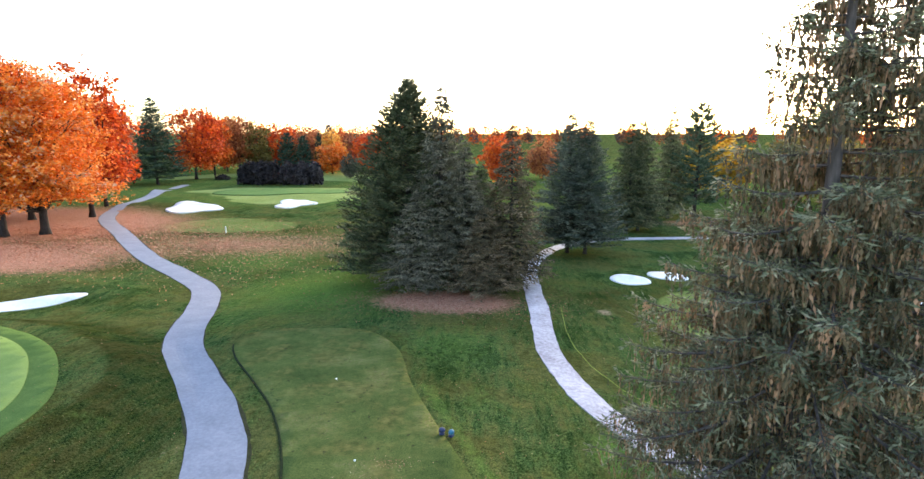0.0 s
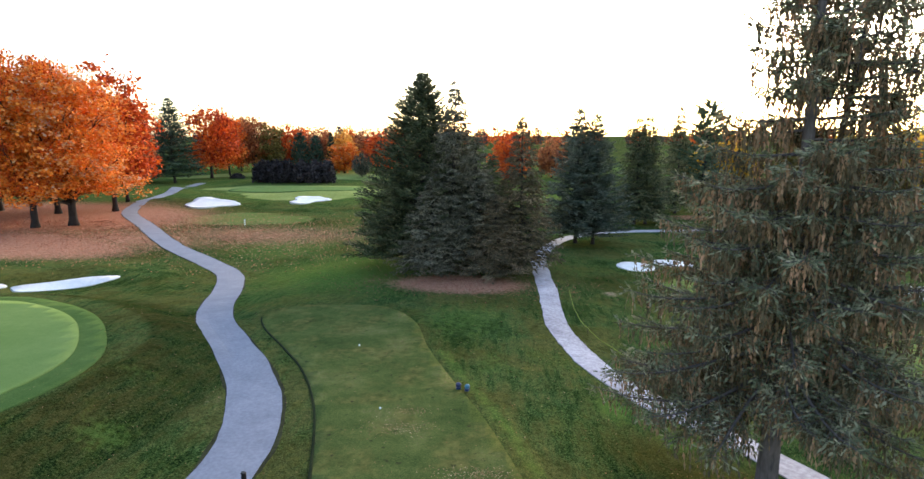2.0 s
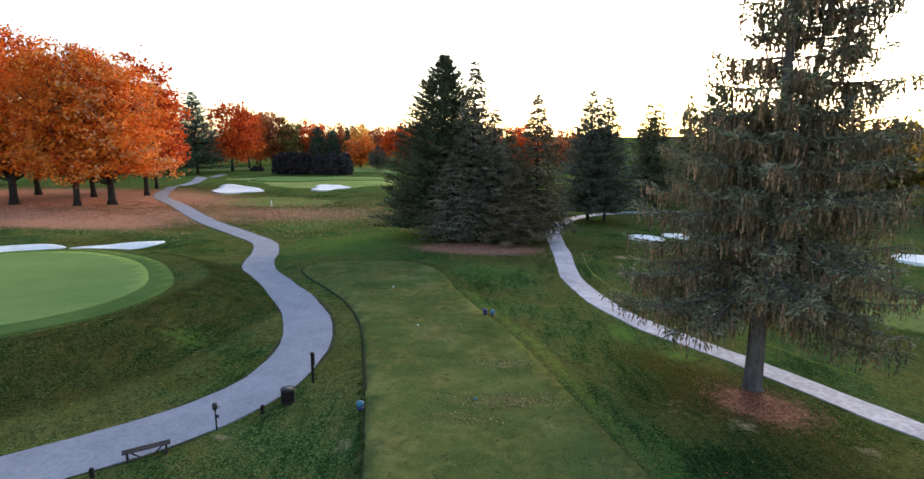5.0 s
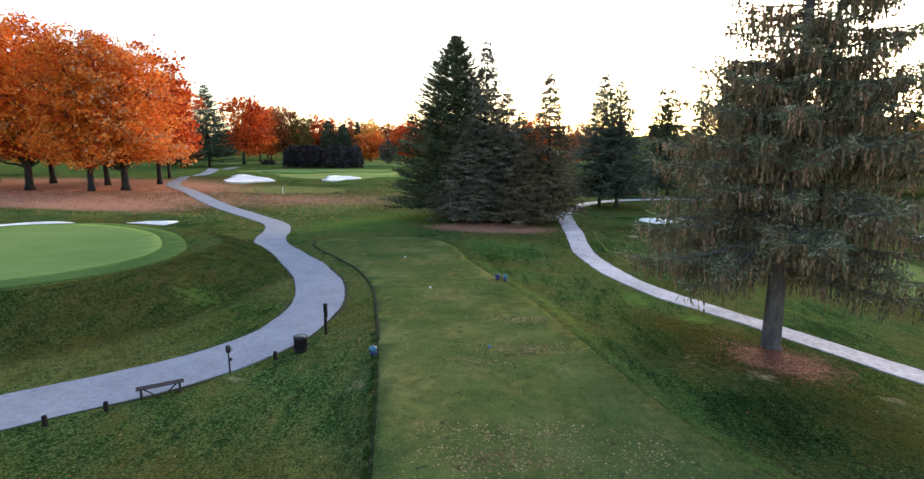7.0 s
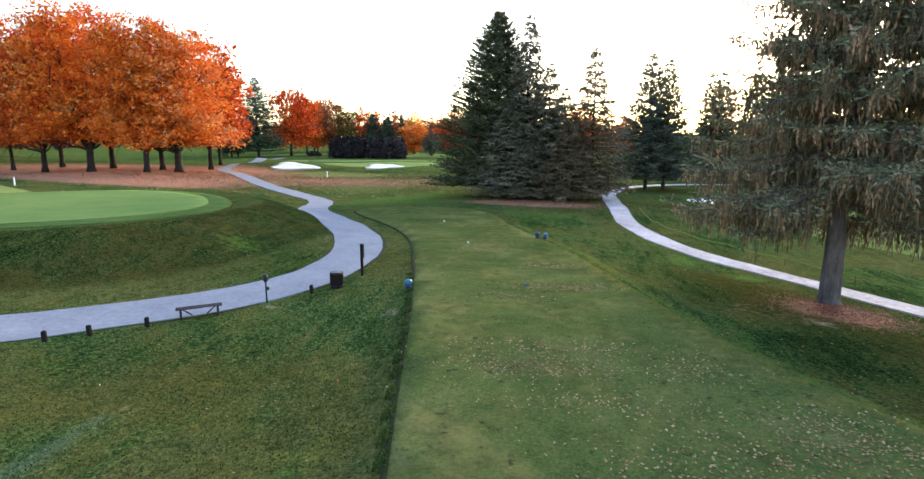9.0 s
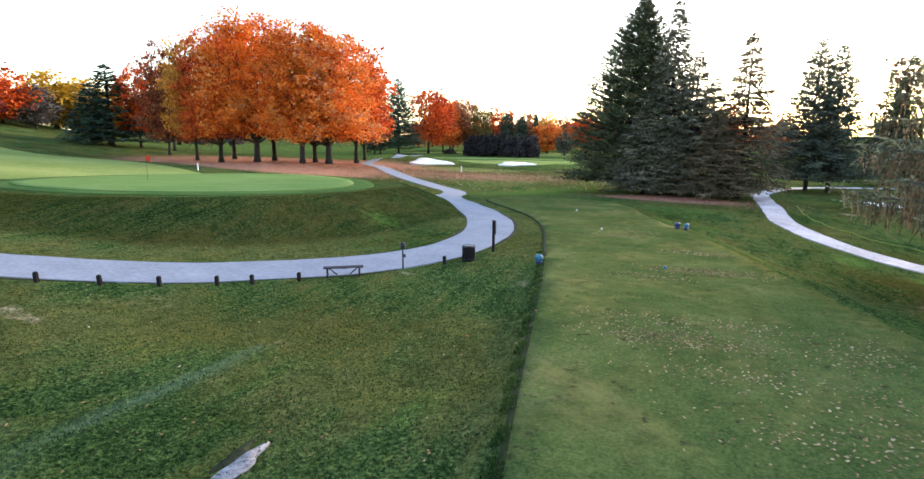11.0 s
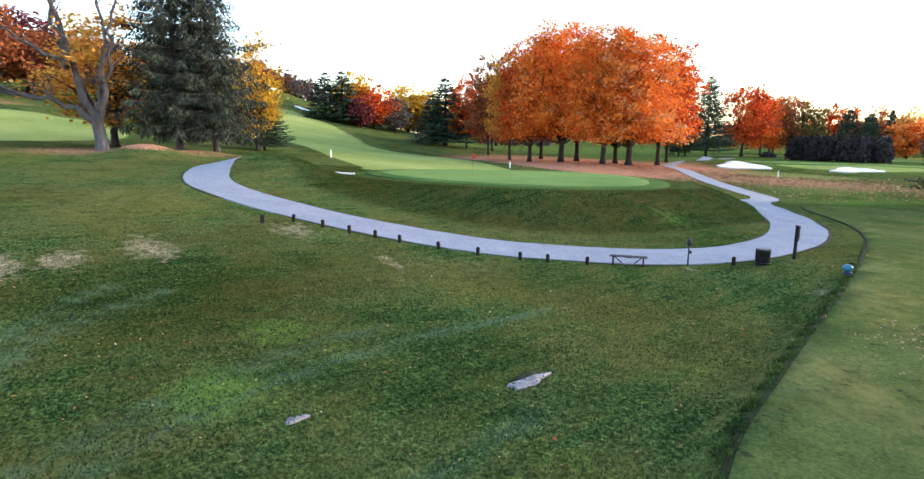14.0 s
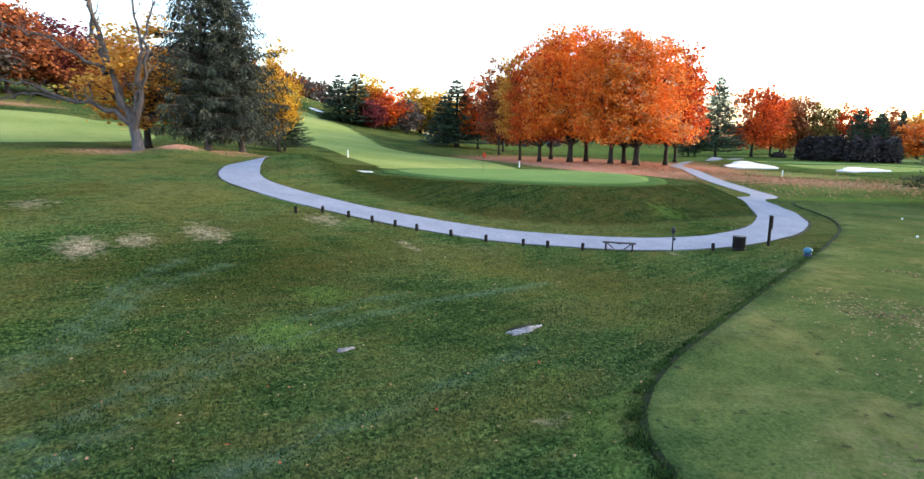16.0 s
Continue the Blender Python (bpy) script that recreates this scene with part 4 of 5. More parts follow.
# the big weeping spruce beside the gravel track
def weeping_spruce(seed, H, R, clear, levels, per, fork, foot, leaf_mat, hang_mat, bark):
    """A forked old spruce: open tiers of boughs, each a fan of side twigs hung with tassels."""
    r = np.random.default_rng(seed)
    wood, limbs, needles = Geo(), Geo(), Geo()
    line = trunk_line(r, H, 0.0, 11)
    rad = foot * (1 - np.linspace(0, 1, 11)) ** 0.85 + 0.03
    line = np.insert(line, 1, line[0] * 0.9 + line[1] * 0.1, axis=0)
    rad = np.insert(rad, 1, rad[0] * 1.05)
    rad[0] *= 1.5
    tube(wood, line, rad, 14)
    t9 = np.linspace(0, 1, 8)
    base = np.array([np.interp(fork, line[:, 2], line[:, 0]), np.interp(fork, line[:, 2], line[:, 1]), fork])
    second = base + np.stack([3.0 * t9 ** 0.6, 0.8 * t9, (H - fork) * 0.95 * t9], -1)
    tube(limbs, second, np.linspace(0.20, 0.03, 8), 10, False)
    T, TL, TW, U, UW, UL = [], [], [], [], [], []

    def bough(c, az, ln, u):
        out = np.array([math.cos(az), math.sin(az), 0])
        lat = np.array([-out[1], out[0], 0])
        t = np.linspace(0, 1, 8)
        bend = r.uniform(-0.18, 0.18)
        sag = (0.36 - 0.30 * u) * r.uniform(0.6, 1.2)
        pts = c + out * (ln * t)[:, None] + lat * (ln * bend * t * t)[:, None]
        pts[:, 2] += ln * (0.10 * u * t - sag * t ** 1.2 + 0.20 * t ** 3.2)
        tube(limbs, pts, np.linspace(0.025 + 0.012 * ln, 0.010, 8), 5, False)
        bare = r.uniform(0.08, 0.22)
        count = int(ln * 4.2) + 2
        for k in range(count):
            q = bare + (1 - bare) * (k + r.uniform(0, 1)) / count
            a = np.array([np.interp(q, t, pts[:, d]) for d in range(3)])
            sl = (0.25 + 0.30 * ln * (1.05 - q) ** 0.9 * r.uniform(0.5, 1.1)) * (1.0 if q < 0.9 else 0.6)
            sl = min(sl, 2.0)
            way = unit(out * r.uniform(0.55, 1.0) + lat * (1 if k % 2 else -1) * r.uniform(0.5, 1.0) + np.array([0, 0, r.uniform(-0.18, 0.10)]))
            end = a + way * sl + np.array([0, 0, -0.10 * sl])
            tube(limbs, np.stack([a, (a + end) / 2 + np.array([0, 0, 0.04]), end]), (0.016, 0.012, 0.006), 3, False)
            n = int(sl * (6.0 + 5.0 * u)) + 1
            p = a + (end - a) * r.uniform(0.05, 1, n)[:, None]
            T.append(p)
            TL.append((0.30 + 0.95 * r.uniform(0, 1, n) ** 1.8) * (1.0 - 0.25 * u) * (0.75 + 0.5 * (1 - q)))
            TW.append(np.full(n, 0.062 + 0.030 * u))
            m = int(sl * 5) + 3
            p = a + (end - a) * r.uniform(0, 0.95, m)[:, None]
            U.append(p), UW.append(unit(way + r.normal(0, 0.5, (m, 3)) + np.array([0, 0, 0.16]))), UL.append(0.48 * r.uniform(0.6, 1.3, m))

    for i in range(levels):
        u = (i + r.uniform(0.1, 0.9)) / levels
        z = clear + (H - clear) * u
        reach = R * (1 - u) ** 0.95 * (0.93 + 0.07 * min(1, u * 8)) + 0.35
        for k in range(per + int(r.integers(-1, 2)) - (u > 0.45)):
            az = 2 * math.pi * (k + r.uniform(-0.4, 0.4)) / per + i * 2.4
            ln = max(0.4, reach * r.uniform(0.66, 1.06))
            if u < 0.05 and -0.42 * math.cos(az) - 0.91 * math.sin(az) > 0.90:
                continue  # the shaded southern boughs have been lost low down
            zb = min(H * 0.99, z + r.uniform(-0.35, 0.35))
            if zb > fork + 0.8 and k % 2:
                c = np.array([np.interp(zb, second[:, 2], second[:, d]) for d in range(3)])
                c[2] = min(zb, second[-1, 2])
            else:
                c = np.array([np.interp(zb, line[:, 2], line[:, 0]), np.interp(zb, line[:, 2], line[:, 1]), zb])
            bough(c, az, ln, u)
    hang, tops = np.concatenate(T), np.concatenate(U)
    down = unit(np.array([0, 0, -1.0]) + r.normal(0, 0.17, hang.shape))
    strands(needles, hang, down, np.concatenate(TL) * 1.15, np.concatenate(TW), 3, 0.06, seed)
    upper = strands(Geo(), tops, np.concatenate(UW), np.concatenate(UL) * 1.2, 0.062, 2, 0.10, seed)
    return wood.mesh("trunk", bark, True), limbs.mesh("branchwork", bark, True), needles.mesh("tassels", hang_mat), upper.mesh("crown", leaf_mat)


spruce = weeping_spruce(14, 29.0, 8.6, 4.6, 35, 7, 10.0, 0.46, M_SPRUCE, M_TASSEL, M_BARK)
big = plant("norway_spruce", spruce[:2] + spruce[3:], 13.5, 21.4, "tall drooping brown-green spruce with a forked top and bare lower trunk")
tassels = new("tassels", spruce[2])
tassels.parent = big
tagged(tassels, "long brown hanging needle tassels")

# the cluster north of the tee
cedar = conifer(21, 24.9, 11.8, 1.0, 64, 11, 9.0, 1.6, 0.23, 0.24, -0.50, 0.84, 0.34, 0.45, M_CEDAR, M_DARKBARK, rise=0.50, inner=0.30, base_width=0.90)
plant("giant_cedar", cedar, -8.1, 71.0, "massive dark green cedar with dense upswept sprays")
grey = conifer(22, 23.4, 7.2, 1.6, 44, 8, 8.0, 1.3, 0.22, 0.26, 0.30, 0.84, 0.38, 0.30, M_GREY, M_DARKBARK, inner=0.18, base_width=0.92)
plant("grey_spruce", grey, -4.0, 66.8, "tall grey-green spruce at the edge of the cluster")
brown = conifer(23, 19.3, 6.0, 1.6, 42, 8, 7.5, 1.2, 0.22, 0.20, 0.20, 0.84, 0.36, 0.26, M_BROWNSPR, M_DARKBARK, inner=0.18, base_width=0.92)
plant("brown_spruce", brown, 4.4, 65.6, "slender brown-tinged spruce beside the gravel track")
plant("grey_spruce", grey, -1.1, 65.2, "smaller grey-green spruce among taller ones", scale=(0.88, 0.88, 0.74), rz=80)
plant("grey_spruce", recolour(grey, M_CEDAR), 1.2, 68.0, "dark spruce in the middle of the cluster", scale=(0.95, 0.95, 0.62), rz=160)
plant("grey_spruce", recolour(brown, M_GREY), -6.6, 64.0, "low grey spruce before the cedar", scale=(1.1, 1.1, 0.60), rz=30)
plant("brown_spruce", brown, 1.4, 62.6, "low brown-tinged spruce at the edge of the cluster", scale=(0.95, 0.95, 0.52), rz=250)
blue = conifer(24, 21.8, 7.8, 2.0, 44, 8, 8.0, 1.4, 0.24, 0.16, -0.25, 0.80, 0.36, 0.30, M_BLUE, M_DARKBARK, rise=0.30, inner=0.18, base_width=0.92)
plant("blue_spruce", blue, 15.0, 87.6, "broad blue-green spruce beside the gravel track", group="pair of blue spruces")
plant("blue_spruce", blue, 17.7, 87.0, "broad blue-green spruce beside the gravel track", group="pair of blue spruces", scale=(0.95, 0.95, 0.955), rz=140)
plant("brown_spruce", recolour(brown, M_CEDAR), 30.4, 109.8, "dark narrow spruce on the far lawn", scale=(1.15, 1.15, 1.13), rz=10)
plant("brown_spruce", recolour(brown, M_CEDAR), 32.8, 110.5, "dark narrow spruce on the far lawn", scale=(1.15, 1.15, 1.15), rz=200)
plant("brown_spruce", recolour(brown, M_CEDAR), 44.2, 127.0, "dark spruce behind the white pine", scale=(1.1, 1.1, 1.30), rz=70)
pine = conifer(25, 25.5, 8.0, 4.0, 28, 7, 11.0, 1.1, 0.55, 0.05, -0.1, 0.42, 0.55, 0.42, M_PINE, M_DARKBARK, rise=0.4, inner=0.25)
plant("white_pine", pine, 49.0, 124.0, "irregular dark green pine with open layered boughs")

# the maple grove
maple = broadleaf(31, 29.0, 10.5, 5.0, 28000, 0.50, M_ORANGE, M_DARKBARK, 0.62, bare=1.0, skirt=0.15, clump=0.8, droop=5.0)
maple_b = broadleaf(32, 29.0, 10.5, 5.0, 9500, 0.82, M_ORANGE, M_DARKBARK, 0.55, bare=0.6, skirt=0.30, clump=0.9, droop=4.5)
grove_kinds = {}
for x, y, h, w, rz, kind, col, label in (
        (-77.9, 89.2, 27.5, 8.4, 0, 0, M_ORANGE, "pale orange maple with thinning crown"),
        (-73.9, 93.0, 26.5, 10.2, 100, 0, M_ORANGE, "orange sugar maple at the edge of the grove"),
        (-95.2, 94.8, 32.0, 10.8, 40, 0, M_ORANGE, "large orange maple with a thick dark trunk"),
        (-93.9, 115.1, 30.0, 8.5, 200, 0, M_ORANGE, "orange maple within the grove"),
        (-84.6, 120.5, 31.0, 9.0, 20, 1, M_RED, "red-orange maple behind the edge of the grove"),
        (-92.6, 137.5, 27.0, 7.2, 300, 1, M_RUST, "russet maple at the back of the grove"),
        (-110.9, 119.2, 34.5, 10.5, 310, 1, M_ORANGE, "tall orange maple deep in the grove"),
        (-124.5, 118.1, 35.0, 9.0, 130, 1, M_RED, "red maple deep in the grove"),
        (-113.8, 102.3, 31.0, 8.5, 75, 0, M_RED, "tall red-orange maple in the grove"),
        (-126.1, 106.1, 32.0, 6.8, 215, 1, M_AMBER, "golden orange maple in the grove"),
        (-143.8, 112.6, 30.5, 6.2, 15, 1, M_RUST, "thin russet maple towards the grove's end"),
        (-167.9, 122.5, 26.0, 6.6, 170, 1, M_RED, "bright red-orange maple at the grove's end"),
        (-156.0, 125.0, 27.0, 6.5, 115, 1, M_RED, "bright red-orange maple at the grove's end")):
    key = (kind, col.name)
    if key not in grove_kinds:
        grove_kinds[key] = recolour((maple, maple_b)[kind], col)
    plant("maple_tree", grove_kinds[key], x, y, label, group="maple grove", scale=(w / 8.6, w / 8.6, h / 25.8), rz=rz)

# far trees
far_leaf = [broadleaf(41 + k, 20.0, 8.0 + k, 4.0, 3800, 1.15, M_ORANGE, M_DARKBARK, 0.42, bare=0.3 * k, clump=1.15, skirt=0.75) for k in range(2)]
far_fine = broadleaf(47, 20.0, 8.5, 4.0, 6000, 0.80, M_RUST, M_DARKBARK, 0.42, bare=0.6, clump=1.1, skirt=0.75)
far_con = conifer(51, 24.0, 5.8, 1.2, 26, 7, 5.0, 1.4, 0.80, 0.15, 0.1, 0.65, 0.3, 0.4, M_DARK, M_DARKBARK, inner=0.15, base_width=0.9, links=1)
far_round = broadleaf(44, 12.0, 9.0, 2.0, 3600, 0.9, M_DARK, M_DARKBARK, 0.5, clump=0.9, skirt=0.6)
far_kinds = {}


def far_tree(x, y, h, w, col, label, shape=None, name="maple_tree", group=""):
    me = {None: far_leaf[int(abs(x * 7 + y)) % 2], "con": far_con, "round": far_round, "fine": far_fine}[shape]
    key = (me[2].name, col.name)
    if key not in far_kinds:
        far_kinds[key] = recolour(me, col)
    full = {None: 20.0, "fine": 20.0, "con": 24.0, "round": 12.0}[shape]
    wide = {None: 8.5, "fine": 8.5, "con": 5.8, "round": 9.0}[shape]
    return plant(name, far_kinds[key], x, y, label, group=group, scale=(1.06 * w / wide, 1.06 * w / wide, h / full), rz=(x * 37 + y * 11) % 360)


plant("dark_spruce", recolour(blue, M_DARK), -115.6, 201.5, "dark green spruce with a thin leader", scale=(1.7, 1.7, 1.42), rz=15)
plant("dark_spruce", recolour(blue, M_DARK), -127.0, 201.0, "lower dark green spruce beside the tall one", scale=(0.95, 0.95, 0.80), rz=60)
far_tree(-113.5, 226.0, 31, 11.0, M_RED, "bright orange-red maple on the far lawn", "fine")
for x, y, h, w, col, label in ((-115, 246, 29, 8, M_RED, "red-orange maple on the far lawn"), (-110, 262, 28.5, 9.5, M_RUST, "dull red maple on the far lawn"), (-119, 268, 28, 8, M_RUST, "dull red maple on the far lawn"), (-101, 262, 24, 6.5, M_OLIVE, "olive-brown tree on the far lawn"),
                              (-95, 276, 24, 8, M_RED, "red tree on the far lawn"), (-84, 284, 23, 8, M_RUST, "dull red tree beyond the hedge"), (-69, 269, 22, 6.5, M_AMBER, "golden orange layered tree beyond the hedge"), (-65, 256, 15, 8.0, M_ORANGE, "low orange mounded tree beyond the hedge"),
                              (-48, 262, 22.5, 8.5, M_RED, "red-orange maple beyond the hedge"), (-66, 300, 20, 7, M_RUST, "dull red tree beyond the hedge"), (-34, 252, 24, 8, M_RED, "red maple behind the cedar"), (10, 204, 21, 7.5, M_RED, "orange-red maple behind the spruces"), (28, 230, 18, 7, M_RUST, "russet tree behind the spruces"),
                              (-60, 318, 19, 9, M_RED, "red tree beyond the hedge"), (-128, 285, 26, 10, M_RUST, "dull red tree on the far lawn")):
    far_tree(x, y, h, w, col, label, "fine" if h > 26 else None)
yew = conifer(53, 18.5, 6.8, 0.8, 24, 8, 3.6, 1.6, 0.95, 0.05, 0.0, 0.55, 0.25, 0.5, M_DARK, M_DARKBARK, rise=0.5, inner=0.2, base_width=0.8, links=1)
plant("yew_tree", yew, -84.8, 254.0, "dark dense yew-like tree beyond the hedge")
plant("yew_tree", yew, -78.0, 256.0, "dark dense yew-like tree beyond the hedge", scale=(0.85, 0.85, 0.93), rz=70)
plant("yew_tree", yew, -72.0, 260.0, "slim dark tree beside a golden one", scale=(0.45, 0.45, 1.0), rz=20)
far_tree(-51.7, 232.7, 11, 4, M_GREY, "small grey-green shrub tree", "round", "shrub")

# west: hillside trees beyond the fairway
knoll = conifer(26, 29.0, 8.8, 2.6, 50, 8, 7.5, 1.3, 0.22, 0.24, 0.95, 0.80, 0.45, 0.42, M_KNOLL, M_BARK, rise=0.16, inner=0.10, base_width=0.85)
plant("grey_spruce", knoll, -69.8, 3.0, "tall dark spruce with drooping boughs on the knoll", group="knoll spruces", rz=20)
plant("grey_spruce", knoll, -69.0, 6.8, "tall dark spruce with drooping boughs on the knoll", group="knoll spruces", scale=(0.9, 0.9, 0.88), rz=220)
plant("dark_spruce", recolour(blue, M_DARK), -84.5, 17.6, "low dark spruce beside a golden tree", scale=(0.70, 0.70, 0.38), rz=120)
gold = broadleaf(61, 17.0, 4.8, 2.5, 6000, 0.40, M_GOLD, M_DARKBARK, 0.3, clump=0.6, skirt=0.4)
plant("golden_tree", gold, -81.5, 15.6, "slender golden yellow tree beside a dark spruce", scale=(0.95, 0.95, 1.0))



def dead_tree(seed, foot):
    """A leafless tree that forks low into long bare limbs."""
    r = np.random.default_rng(seed)
    wood, limbs = Geo(), Geo()
    side, deep, up = np.array([0.59, 0.81, 0]), np.array([-0.81, 0.59, 0]), np.array([0, 0, 1.0])
    stem = np.array([[0, 0, -0.3], [0, 0, 0.4], [-0.05, 0.0, 1.2], [-0.15, -0.1, 2.2], [-0.3, -0.3, 3.2]])
    tube(wood, stem, (foot * 1.5, foot * 1.1, foot, foot * 0.95, foot * 0.7), 14)

    def grow(start, way, length, radius, depth):
        t = np.linspace(0, 1, 7)
        drift = np.cumsum(r.normal(0, 0.05, (7, 3)), axis=0) * length
        drift -= drift[0]
        pts = start + way * (length * t)[:, None] + drift
        pts[:, 2] += 0.06 * length * t * t
        tube(limbs, pts, np.linspace(radius, max(0.012, radius * (0.5 if depth == 0 else 0.3)), 7), 6 if depth < 2 else 3, False)
        if depth < 3:
            for _ in range((5, 5, 4)[depth]):
                k = r.integers(2, 7)
                grow(pts[k], unit(way * 0.9 + r.normal(0, 0.5, 3) + np.array([0, 0, 0.12])), length * r.uniform(0.25, 0.5) * (0.8 if depth == 0 else 1.0), radius * 0.36, depth + 1)
        return pts[-1]

    def limb(start, radius, *runs):
        at = start
        for s, d, u, length in runs:
            at = grow(at, unit(side * s + deep * d + up * u), length, radius, 0)
            radius *= 0.62

    low, top = stem[3], stem[4]
    limb(top, 0.52, (-0.36, 0.05, 0.94, 6.0), (-0.20, -0.1, 1.0, 6.5), (-0.10, 0.1, 1.0, 6.0))
    limb(top + side * -2.2 + up * 5.2, 0.34, (-0.62, 0.2, 0.75, 4.5), (-0.22, 0.1, 1.0, 7.0))
    limb(low, 0.46, (0.08, 0.1, 1.0, 5.0), (0.22, -0.1, 0.95, 4.5), (-0.12, 0.1, 1.0, 7.0))
    limb(low + up * 0.8, 0.32, (0.24, -0.2, 0.95, 6.0), (0.14, 0.2, 0.95, 5.5))
    limb(top + up * -0.3, 0.36, (-0.92, 0.1, 0.42, 6.0), (-0.93, -0.2, 0.38, 5.5), (-1.0, 0.1, 0.04, 5.0))
    limb(top + side * -5.3 + up * 2.3, 0.22, (-1.0, 0.2, 0.10, 5.0), (-0.95, 0.0, -0.16, 4.0))
    limb(top + side * -2.6 + up * 6.0, 0.22, (-0.85, -0.3, 0.5, 5.5), (-0.9, 0.1, 0.35, 5.0))
    return wood.mesh("trunk", M_PALEBARK, True), limbs.mesh("limbs", M_BARK, True)


plant("dead_tree", dead_tree(71, 0.58), -68.0, -4.6, "bare grey forked dead tree with long limbs", rz=0)
plant("golden_tree", recolour(gold, M_AMBER), -75.4, -2.6, "thin amber tree with low hanging boughs beside the dead one", scale=(1.5, 1.5, 0.95), rz=30)

# trees on the western rise
for x, y, h, w, col, shape, label in (
        (-172, -30, 23, 10, M_RED, "fine", "russet tree on the western rise"), (-176, -18, 23, 11, M_RUST, "fine", "russet tree on the western rise"), (-182, -40, 26, 12, M_RUST, "fine", "russet tree on the western rise"),
        (-184, -8, 22, 11, M_PLUM, "fine", "dark plum-red tree on the western rise"), (-190, -24, 27, 12, M_RED, "fine", "russet tree on the western rise"), (-196, 4, 20, 11, M_RUST, "fine", "russet tree on the western rise"), (-168, -24, 20, 10, M_BARE, "fine", "grey half-bare tree on the western rise"), (-170, -40, 24, 11, M_BARE, "fine", "grey half-bare tree on the western rise"), (-178, -4, 18, 9, M_RUST, "fine", "russet tree on the western rise"),
        (-238, 106, 23, 12, M_DARK, "con", "dark spruce beside the fairway"), (-240, 99, 21, 11, M_DARK, "con", "dark spruce beside the fairway"),
        (-232, 112, 15, 6.5, M_PLUM, None, "dark plum-red tree beside the fairway"), (-238, 122, 22, 11, M_RED, None, "bright red maple beside the fairway"),
        (-234, 131, 17, 7.5, M_BARE, None, "brown-purple tree beside the fairway"), (-250, 118, 26, 10, M_GOLD, None, "golden tree behind the red maple"),
        (-252, 150, 26, 15, M_GOLD, None, "golden tree beyond the fairway"), (-246, 162, 26, 15, M_GOLD, None, "golden tree beyond the fairway"), (-222, 185, 27, 15, M_RUST, None, "russet tree beyond the fairway"),
        (-173, 116, 25, 13, M_DARK, "con", "dark broad spruce beside the grove"), (-184, 118, 19, 10, M_DARK, "con", "dark broad spruce beside the grove"),
        (75, 175, 19, 10, M_GOLD, None, "golden tree on the eastern side"), (92, 160, 20, 11, M_OLIVE, None, "olive tree on the eastern side"), (82, 118, 19, 9, M_OLIVE, None, "yellow-green tree on the eastern side"),
        (96, 112, 21, 10, M_GOLD, None, "golden tree on the eastern side"), (110, 130, 21, 10, M_RUST, None, "russet tree on the eastern side"), (90, 92, 20, 9, M_OLIVE, None, "yellow-green tree on the eastern side")):
    far_tree(x, y, h, w, col, label, shape, "dark_spruce" if shape == "con" else "maple_tree")


def wood_belt(name, label, line, spacing, depth, low, high, mats, seed):
    """A far belt of woodland: crowns of leaf clumps, nobody could count them."""
    r = np.random.default_rng(seed)
    pts = spline(line, spacing)
    base = thing(name, label, "woodland", kind="stuff")
    for k, mat in enumerate(mats):
        g = Geo()
        for x, y in pts[k::len(mats)]:
            for d in range(depth):
                px, py = x + r.normal(0, spacing * 0.8), y + r.normal(0, spacing * 0.8) + d * 7
                h, w = r.uniform(low, high), r.uniform(4.5, 7.5)
                n = 230
                dirs = unit(r.normal(0, 1, (n, 3)))
                c = dirs * (r.uniform(0.5, 1.05, (n, 1)) * np.array([w, w, h * 0.5])) + np.array([px, py, height(px, py) + h * 0.55]) + r.normal(0, 0.5, (n, 3))
                wy = unit(r.normal(0, 1, (n, 3)))
                kites(g, c, wy, unit(np.cross(wy, r.normal(0, 1, (n, 3)))), r.uniform(1.4, 2.8, n), r.uniform(1.2, 2.4, n))
        o = new("crowns", g.mesh("crowns", mat))
        o.parent = base
    return base


wood_belt("far_woods", "distant autumn woodland in dull red, orange and brown", [(-420, 560), (-250, 680), (-80, 740), (90, 760), (260, 740), (440, 660), (560, 520)], 13, 2, 19, 29, (M_RUST, M_BARE, M_RUST, M_RED), 81)
wood_belt("hill_woods", "grey-brown leafless woodland on the western ridge", [(-330, -120), (-345, -20), (-350, 70), (-335, 130), (-300, 190), (-270, 250)], 7, 2, 9, 14, (M_BARE, M_BARE, M_RUST), 82)
wood_belt("east_woods", "distant olive and russet woodland to the east", [(150, 250), (180, 160), (190, 80), (190, -20)], 9, 2, 14, 20, (M_OLIVE, M_RUST, M_GOLD), 83)


